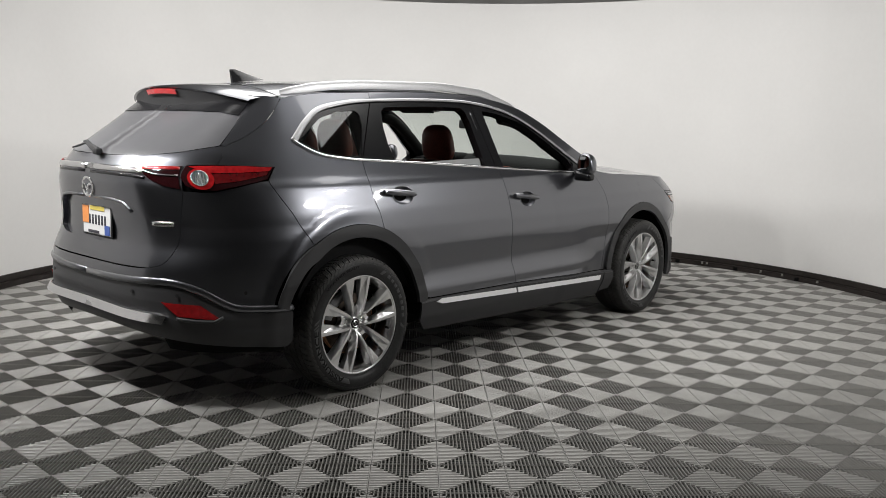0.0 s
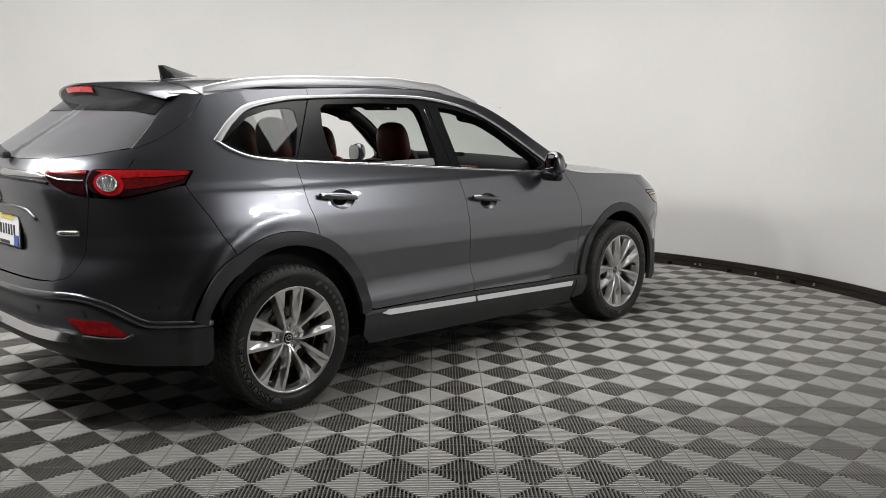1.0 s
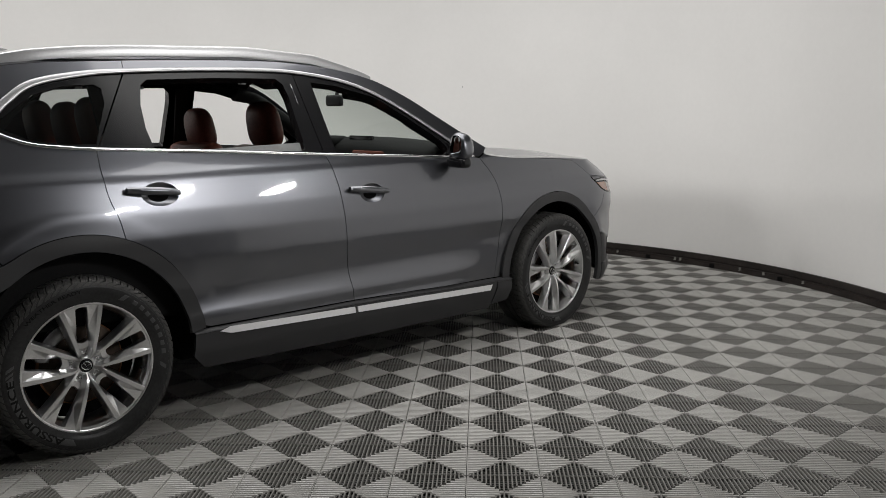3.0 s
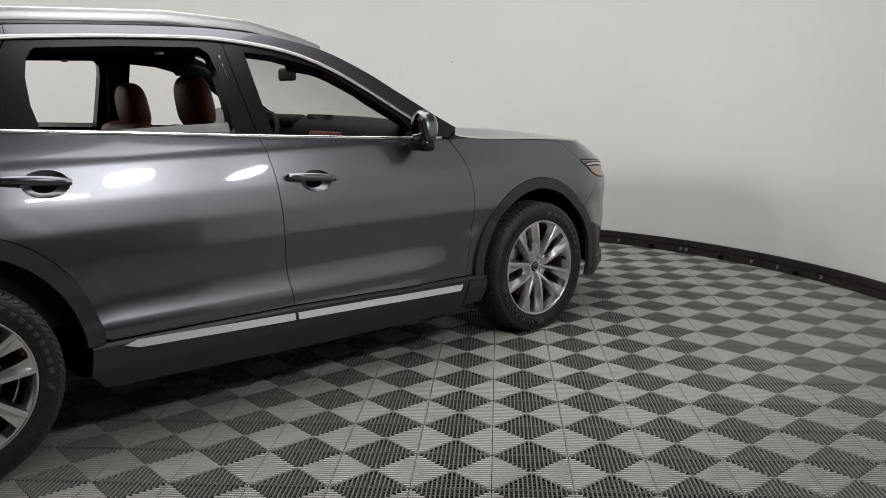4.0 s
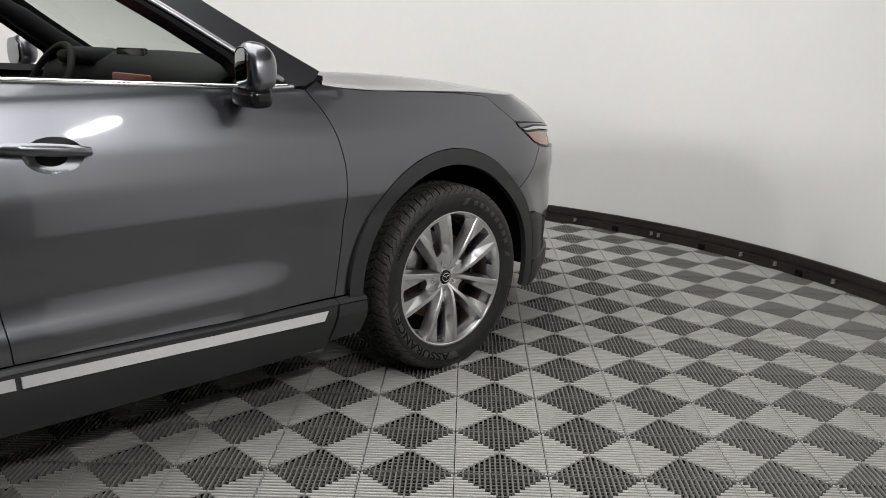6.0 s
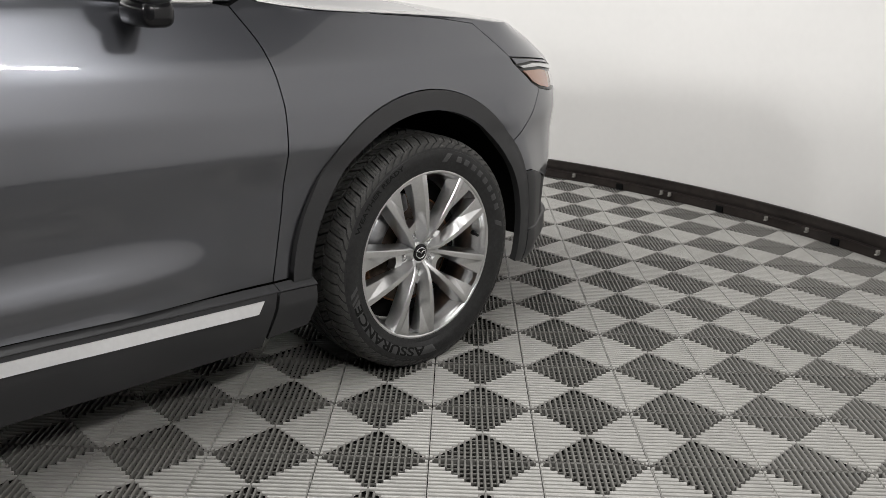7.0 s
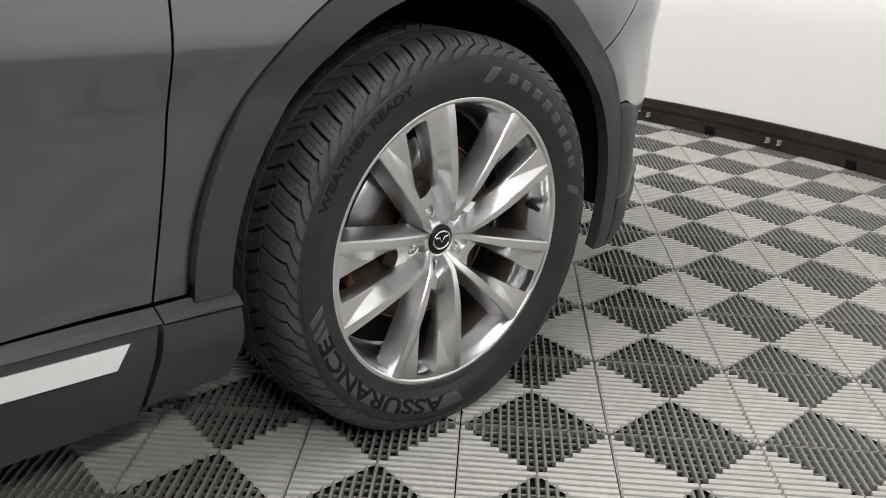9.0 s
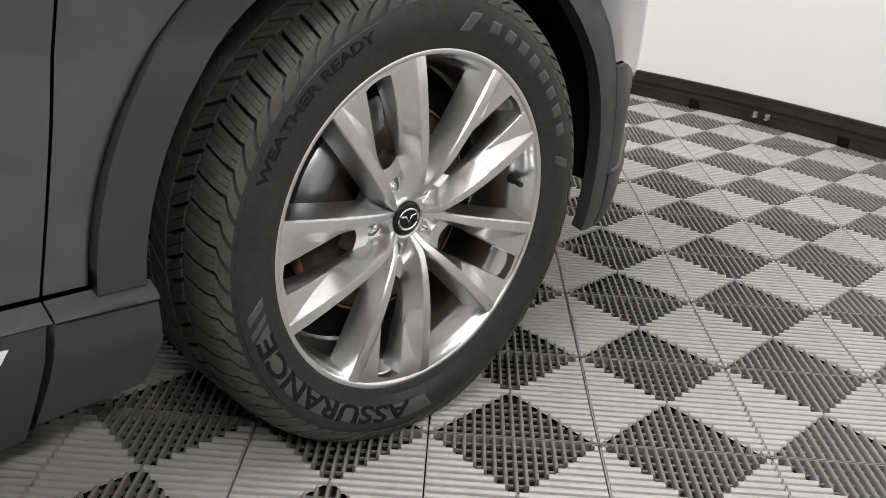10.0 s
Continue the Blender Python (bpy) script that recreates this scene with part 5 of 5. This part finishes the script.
        # the pocket's shade is its darker alloy colour
        for name, rings, mat in (("lug_pocket", [(0.046, 0.0), (0.046, 0.0140), (0.0630, 0.0150)], ALLOY_DARK), ("pocket_rim", [(0.0630, 0.0150), (0.0655, 0.0165), (0.0620, 0.0190)], ALLOY)):
            v, f = revolve(rings, 24)
            mesh_object(name, [(p[0], p[1] + y, p[2] + z) for p in v], f, mat, rim)
        bm = bmesh.new()
        bmesh.ops.create_cone(bm, cap_ends=True, segments=6, radius1=0.0105, radius2=0.0100, depth=0.018)
        bmesh.ops.create_uvsphere(bm, u_segments=12, v_segments=8, radius=0.0088, matrix=Matrix.Translation((0, 0, 0.0075)))
        bmesh.ops.transform(bm, matrix=pose(0.055, y, z, 0, 90, 0), verts=bm.verts)
        part("lug_nut", bm, CHROME, rim, "chrome lug nut")
    bm = bmesh.new()
    a = radians(5 + spin)
    tube_bm([(0.074, 0.240 * math.cos(a), 0.240 * math.sin(a)), (0.084, 0.236 * math.cos(a), 0.236 * math.sin(a)), (0.090, 0.233 * math.cos(a), 0.233 * math.sin(a)), (0.108, 0.228 * math.cos(a), 0.228 * math.sin(a))], [0.0085, 0.0075, 0.0048, 0.0045], 10, bm)
    part("valve_stem", bm, MATT_BLACK, rim, "black rubber valve stem")
    v, f = revolve([(0.022, 0.06), (0.022, 0.165), (0.018, 0.168), (-0.002, 0.168), (-0.006, 0.165)], 64)
    mesh_object("brake_disc", v, f, DISC, rim, "lightly rusted brake disc")
    v, f = revolve([(0.024, 0.168), (0.0235, 0.172), (0.010, 0.174), (-0.006, 0.172)], 64)
    mesh_object("disc_edge", v, f, RUST, rim, "orange rust on the disc's edge")
    v, f = revolve([(0.036, 0.0), (0.036, 0.068), (0.026, 0.072)], 40)
    mesh_object("brake_hat", v, f, VOID, rim)
    v, f = revolve([(-0.012, 0.05), (-0.012, 0.234)], 48)
    mesh_object("brake_shield", v, f, VOID, rim, "dark brake dust shield")
    bm = bmesh.new()
    rings = []
    for k in range(13):
        a = radians(100 + 5.6 * k)
        end = 0.8 if k in (0, 12) else 1.0
        rings.append([bm.verts.new((0.022 + x * end, r * math.cos(a), r * math.sin(a))) for x, r in ((-0.026, 0.185), (-0.026, 0.140), (0.020, 0.136), (0.028, 0.146), (0.028, 0.178), (0.018, 0.190))])
    for a, b in zip(rings, rings[1:]):
        for j in range(6):
            bm.faces.new((a[j], a[(j + 1) % 6], b[(j + 1) % 6], b[j]))
    bm.faces.new(rings[0][::-1])
    bm.faces.new(rings[-1])
    part("brake_calliper", bm, ALLOY_DARK, rim, "grey cast brake calliper")
    return rim


WHEEL_X = 0.860
for x, y, spin, turn in ((WHEEL_X, 2.942, 0.0, 0), (WHEEL_X - 0.012, 0.012, -19.4, 0), (0.012 - WHEEL_X, 0.012, 30.0, 180), (-WHEEL_X, 2.942, 50.0, 180)):
    wheel = build_wheel(spin)
    wheel.parent = car
    wheel.matrix_basis = pose(x, y, LOADED, 0, 0, turn)


def wheel_well(cy):
    """The dark liner over a wheel."""
    bm = bmesh.new()
    rings = []
    for k in range(25):
        a = radians(-4 + 188 * k / 24)
        rings.append([bm.verts.new((x, cy + 0.452 * math.cos(a), 0.36 + 0.452 * math.sin(a))) for x in (0.45, 0.94)])
    for a, b in zip(rings, rings[1:]):
        bm.faces.new((a[0], a[1], b[1], b[0]))
    bm.faces.new([r[0] for r in rings])
    both("wheel_liner", bm, VOID, car, "black wheel-arch liner")


wheel_well(R_ARCH[0])
wheel_well(F_ARCH[0])

# ---- underbody and cabin ----
part("underbody", box_bm(0, 1.47, 0.30, 1.50, 1.95, 0.16, 0.03, 2), VOID, car, "dark underbody")
part("rear_underbody", box_bm(0, -0.62, 0.42, 1.40, 0.40, 0.20, 0.03, 2), VOID, car)
part("front_underbody", box_bm(0, 3.50, 0.36, 1.30, 0.28, 0.22, 0.03, 2), VOID, car)
part("cabin_floor", box_bm(0, 1.0, 0.50, 1.66, 3.1, 0.06), CABIN, car, "black cabin floor", smooth=False)
part("firewall", box_bm(0, 2.52, 0.75, 1.60, 0.06, 0.66, 0.02, 2), CABIN, car)
part("rear_bulkhead", box_bm(0, -0.60, 0.80, 1.30, 0.05, 0.65), CABIN, car, smooth=False)
panel("door_card", [(-0.30, 0.52), (-0.30, 1.20), (0.17, 1.198), (0.65, 1.172), (1.285, 1.132), (2.28, 1.085), (2.40, 0.60), (2.3, 0.50)], CABIN, car, "black inner door trim", off=-0.075, flange=0.0, step=0.06)
panel("window_ledge", [(0.18, 1.190), (1.285, 1.142), (2.28, 1.09), (2.28, 1.07), (1.285, 1.12), (0.18, 1.165)], CABIN, car, off=-0.05, flange=0.035, step=0.03)
headliner_side = [at_station(ROOF_LINE, u) for u in np.linspace(-0.20, 1.72, 20)]
spanned("headliner", headliner_side, [(y, float(np.interp(y, [-0.26, 0.0, 0.5, 1.0, 1.4, 1.64], [1.622, 1.645, 1.668, 1.668, 1.648, 1.618])) - 0.02) for y in np.linspace(-0.22, 1.62, 20)], CABIN, "black cloth headliner", off=-0.035, smooth_power=2.6)
panel("inner_rail", [(-0.05, 1.49), (0.37, 1.538), (0.69, 1.553), (1.24, 1.553), (1.5, 1.518), (1.69, 1.462), (1.88, 1.366), (2.13, 1.206), (2.28, 1.11), (2.36, 1.15), (2.13, 1.30), (1.95, 1.41), (1.74, 1.505), (1.24, 1.585), (0.37, 1.57), (0.0, 1.55)],
      CABIN, car, "black inner roof rail and pillar trim", off=-0.045, flange=0.03, step=0.03)
for u0, u1, v0, v1 in ((1.20, 1.325, 1.23, 1.36), (0.22, 0.42, 0.20, 0.44)):
    panel("pillar_trim", [(u0, 1.53), (u0 + 0.11, 1.53), (v1 - 0.02, 1.15), (v0 + 0.02, 1.15)], CABIN, car, "black inner pillar trim", off=-0.06, flange=0.02, step=0.04)
bm = bmesh.new()
tube_bm([surf(u, z, -0.075) for u, z in curve([(2.34, 1.140), (2.13, 1.262), (1.95, 1.372), (1.76, 1.470), (1.60, 1.500)], 4)], [0.046] * 8 + [0.040] * 9, 10, bm)
both("windscreen_pillar_trim", bm, CABIN, car, "thick black inner windscreen pillar")
panel("rear_pillar_trim", [(-0.20, 1.30), (-0.10, 1.52), (0.0, 1.54), (-0.02, 1.45), (-0.15, 1.33)], CABIN, car, off=-0.05, flange=0.02, step=0.04)


def cushion(cx, cy, cz, sx, sy, sz, bevel, turn=None):
    return box_bm(cx, cy, cz, sx, sy, sz, bevel, 4, turn=turn)


def seat(x, y, top, wide=0.50, tall=0.62):
    """A leather car seat with a winged back, cushion, head restraint and its two posts."""
    lean = pose(0, 0, 0, 12, 0, 0)
    base = part("seat", cushion(x, y + 0.22, 0.66, wide, 0.54, 0.17, 0.06), LEATHER, car, "red-brown leather seat")
    part("seat_back", cushion(x, y + 0.02, 0.88, wide, 0.14, tall, 0.055, lean), LEATHER, base, "red-brown leather backrest")
    head = bmesh.new()
    bmesh.ops.create_uvsphere(head, u_segments=24, v_segments=16, radius=1.0)
    for v in head.verts:
        sx = 1 if v.co.x > 0 else -1
        sz = 1 if v.co.z > 0 else -1
        v.co.x = sx * abs(v.co.x) ** 0.62 * 0.125
        v.co.y = (1 if v.co.y > 0 else -1) * abs(v.co.y) ** 0.8 * 0.062
        v.co.z = sz * abs(v.co.z) ** 0.66 * 0.126
        v.co.x *= 1.0 - 0.10 * v.co.z / 0.126
    bmesh.ops.transform(head, matrix=pose(x, y, top - 0.126, 10, 0, 0), verts=head.verts)
    part("head_restraint", head, LEATHER, base, "rounded leather head restraint")
    posts = bmesh.new()
    for dx in (-0.06, 0.06):
        tube_bm([(x + dx, y + 0.0, top - 0.30), (x + dx, y, top - 0.16)], 0.006, 8, posts)
    part("restraint_post", posts, CHROME, base)
    return base


seat(0.37, 1.225, 1.418)
seat(-0.37, 1.235, 1.386)
seat(0.37, 0.33, 1.44, 0.48)
seat(0.05, 0.33, 1.42, 0.26)
seat(-0.37, 0.33, 1.43, 0.48)
dash = bmesh.new()
prof = [(2.50, 1.16), (2.30, 1.195), (2.17, 1.19), (2.10, 1.15), (2.08, 1.09), (2.10, 1.02), (2.14, 0.85), (2.50, 0.80)]
rows = []
for x in np.linspace(-0.76, 0.76, 17):
    drop = 0.035 * abs(x / 0.76) ** 2
    rows.append([dash.verts.new((x, y, z - drop)) for y, z in prof])
for a, b in zip(rows, rows[1:]):
    for k in range(len(prof) - 1):
        dash.faces.new((a[k], a[k + 1], b[k + 1], b[k]))
dash.faces.new(rows[0])
dash.faces.new(rows[-1][::-1])
dashboard = part("dashboard", dash, CABIN, car, "black dashboard with a red-brown band", sharp=50)
part("dash_band", box_bm(0.17, 2.075, 1.08, 0.30, 0.02, 0.075, 0.008, 2), LEATHER, dashboard, "red-brown leather dash band")
part("display", box_bm(0.0, 2.16, 1.165, 0.24, 0.02, 0.08, 0.006, 2), GLOSS_BLACK, dashboard, "black central display")
bm = bmesh.new()
box_bm(-0.37, 2.14, 1.165, 0.36, 0.14, 0.07, 0.03, 3, bm)
part("instrument_hood", bm, CABIN, dashboard)
bm = bmesh.new()
m = pose(-0.37, 1.96, 1.045, 62, 0, 0)
tube_bm([m @ Vector((0.185 * math.cos(a), 0.185 * math.sin(a), 0)) for a in np.linspace(0, 2 * math.pi, 41)], 0.015, 10, bm)
tube_bm([m @ Vector((-0.18, 0, 0)), m @ Vector((0, 0, -0.02)), m @ Vector((0.18, 0, 0))], 0.014, 8, bm)
tube_bm([m @ Vector((0, -0.18, 0)), m @ Vector((0, 0, -0.02)), m @ Vector((0, 0, -0.18))], 0.016, 8, bm)
part("steering_wheel", bm, CABIN, car, "black steering wheel")
bm = box_bm(0, 1.955, 1.425, 0.20, 0.03, 0.068, 0.014, 3, turn=pose(0, 0, 0, 0, 0, -9))
tube_bm([(0, 1.965, 1.44), (0, 1.99, 1.50), (0, 1.94, 1.56)], 0.012, 8, bm)
part("interior_mirror", bm, MATT_BLACK, car, "black interior mirror")
both("sun_visor", box_bm(0.37, 1.73, 1.535, 0.34, 0.14, 0.02, 0.008, 2, turn=pose(0, 0, 0, -24, 0, 0)), CABIN, car, "black folded sun visor")
for y in (0.62, 0.98):
    both("grab_handle_mount", box_bm(0.585, y, 1.505, 0.03, 0.03, 0.02, 0.005, 2), ALLOY_DARK, car, "small grey grab handle mount")


# ---- door mirrors ----
def mirror_shell():
    bm = bmesh.new()
    bmesh.ops.create_uvsphere(bm, u_segments=32, v_segments=20, radius=1.0)
    for v in bm.verts:
        x, y, z = v.co
        x, y, z = (math.copysign(abs(c) ** p, c) for c, p in ((x, 0.8), (y, 0.85), (z, 0.72)))
        if y < 0:
            y *= 0.45
        v.co = (x * 0.064 * (1 - 0.18 * z), y * 0.072, z * 0.072 - 0.012 * x)
    bmesh.ops.transform(bm, matrix=pose(0.990, 2.078, 1.170, 0, 0, -8), verts=bm.verts)
    return bm


shell = mirror_shell()
both("side_mirror", shell, PAINT, car, "grey door mirror on a black foot")
bm = bmesh.new()
bmesh.ops.create_uvsphere(bm, u_segments=24, v_segments=12, radius=1.0)
for v in bm.verts:
    v.co = (math.copysign(abs(v.co.x) ** 0.7, v.co.x) * 0.055, v.co.y * 0.004, math.copysign(abs(v.co.z) ** 0.7, v.co.z) * 0.061)
bmesh.ops.transform(bm, matrix=pose(0.987, 2.046, 1.170, 0, 0, -8), verts=bm.verts)
both("mirror_glass", bm, MIRROR, car, "mirror glass")
bm = box_bm(0.972, 2.085, 1.080, 0.14, 0.075, 0.060, 0.022, 3)
tube_bm([(0.86, 2.13, 1.10), (0.95, 2.10, 1.085)], 0.026, 10, bm, flat=0.8)
both("mirror_foot", bm, GLOSS_BLACK, car, "gloss black mirror foot")
panel("mirror_sail", [(2.10, 1.118), (2.14, 1.155), (2.13, 1.185), (2.26, 1.115), (2.27, 1.105)], GLOSS_BLACK, car, "gloss black mirror sail", off=0.003, flange=0.004, step=0.012)


# ---- the ribbed floor tiles ----
def tile_geometry(ribs=17, top=0.0, low=-0.015):
    """One square tile: rims and four fields of round-backed ribs at right angles to the edges; two fields are open, two
    are closer set. Differing ribs and tones stand in for how light falls on each field.
    """
    verts, faces, tones = [], [], []
    h, gap, rim = TILE / 2, 0.0012, 0.0017

    def bar(x0, y0, x1, y1, z1, z0, tone=0):
        b = len(verts)
        verts.extend([(x0, y0, z0), (x1, y0, z0), (x1, y1, z0), (x0, y1, z0), (x0, y0, z1), (x1, y0, z1), (x1, y1, z1), (x0, y1, z1)])
        tones.extend([tone] * 5)
        faces.extend([(b + 4, b + 5, b + 6, b + 7), (b, b + 1, b + 5, b + 4), (b + 1, b + 2, b + 6, b + 5), (b + 2, b + 3, b + 7, b + 6), (b + 3, b, b + 4, b + 7)])

    def rib(c, a, b, section, along_y):
        base, m = len(verts), len(section)
        for t in (a, b):
            for w, z in section:
                verts.append((c + w, t, z) if along_y else (t, c + w, z))
        for k in range(m - 1):
            q = (base + k, base + k + 1, base + m + k + 1, base + m + k)
            faces.append(q if along_y else q[::-1])
        ends = (tuple(range(base, base + m)), tuple(range(base + m, base + 2 * m))[::-1])
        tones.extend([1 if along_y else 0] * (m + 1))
        faces.extend(ends if along_y else (ends[0][::-1], ends[1][::-1]))

    e = h - gap
    for s in (-1, 1):
        a, b = sorted((s * e, s * (e - rim)))
        bar(-e, a, e, b, top - 0.0015, low, 1)
        bar(a, -e + rim, b, e - rim, top - 0.0065, low)
    pitch = (2 * e - 2 * rim) / ribs
    p = pitch
    open_rib = [(0.21 * p, low), (0.19 * p, top - 0.0034), (0.14 * p, top - 0.0012), (0.05 * p, top), (-0.05 * p, top), (-0.14 * p, top - 0.0012), (-0.19 * p, top - 0.0034), (-0.21 * p, low)]
    close_rib = [(0.36 * p, top - 0.0078), (0.29 * p, top - 0.0027), (0.19 * p, top - 0.0009), (0.06 * p, top), (-0.06 * p, top), (-0.19 * p, top - 0.0009), (-0.29 * p, top - 0.0027), (-0.36 * p, top - 0.0078)]
    for k in range(ribs):
        c = -e + rim + pitch * (k + 0.5)
        start, end = abs(c) + 0.002, e - rim
        if end - start < 0.004:
            continue
        for s in (-1, 1):
            a, b = sorted((s * start, s * end))
            rib(c, a, b, open_rib, True)
            rib(c, a, b, [(w, z) for w, z in close_rib], False)
    for d in (0.030, 0.050, 0.070, 0.090, 0.110, 0.129):  # cross ties below the open ribs, and a web below the close ones
        for s in (-1, 1):
            a, b = sorted((s * (d - 0.0022), s * (d + 0.0022)))
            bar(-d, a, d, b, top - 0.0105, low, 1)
    for s in (-1, 1):
        b = len(verts)
        verts.extend([(0.004 * s, 0, top - 0.0079), (s * (e - rim), -(e - rim), top - 0.0079), (s * (e - rim), e - rim, top - 0.0079)])
        tones.append(0)
        faces.append((b, b + 1, b + 2) if s > 0 else (b, b + 2, b + 1))
    return verts, faces, tones


tile_verts, tile_faces, tile_tones = tile_geometry()
floor = tagged(new("floor", None), "grey ribbed interlocking plastic tile floor", "floor", kind="structure")
tile_mesh = bpy.data.meshes.new("floor_tile")
tile_mesh.from_pydata(tile_verts, [], tile_faces)
tile_mesh.materials.append(TILE_GREY)
tile_mesh.materials.append(GRID_SHADED)
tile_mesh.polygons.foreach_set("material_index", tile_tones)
tile_mesh.update()
cells = []
for i in range(-21, 10):
    for j in range(-16, 13):
        cx, cy = (i + 0.5) * TILE, (j + 0.5) * TILE
        if math.hypot(cx - BOOTH_X, cy - BOOTH_Y) < BOOTH_R - 0.02 + TILE * 0.75 or (cy < -2.4 and abs(cx - BOOTH_X) < 3.4):
            near = math.hypot(cx - 0.1, cy + 0.2) if cy > -3.0 else 99
            cells.append((near, cx, cy))
cells.sort()
for _, cx, cy in cells[:290]:
    ob = new("floor_tile", tile_mesh)
    ob.location = (cx, cy, random.uniform(-0.0006, 0.0))
    ob.parent = floor
far_verts, far_faces = [], []
tv = np.array(tile_verts)
for _, cx, cy in cells[290:]:
    base = len(far_verts)
    far_verts.extend((tv + (cx, cy, random.uniform(-0.0006, 0.0))).tolist())
    far_faces.extend([tuple(base + k for k in f) for f in tile_faces])
rest = mesh_object("floor_tiles", far_verts, far_faces, TILE_GREY, floor, smooth=False)
rest.data.materials.append(GRID_SHADED)
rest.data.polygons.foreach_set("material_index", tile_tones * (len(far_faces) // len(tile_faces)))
tagged(rest, "more grey ribbed floor tiles", kind="stuff")
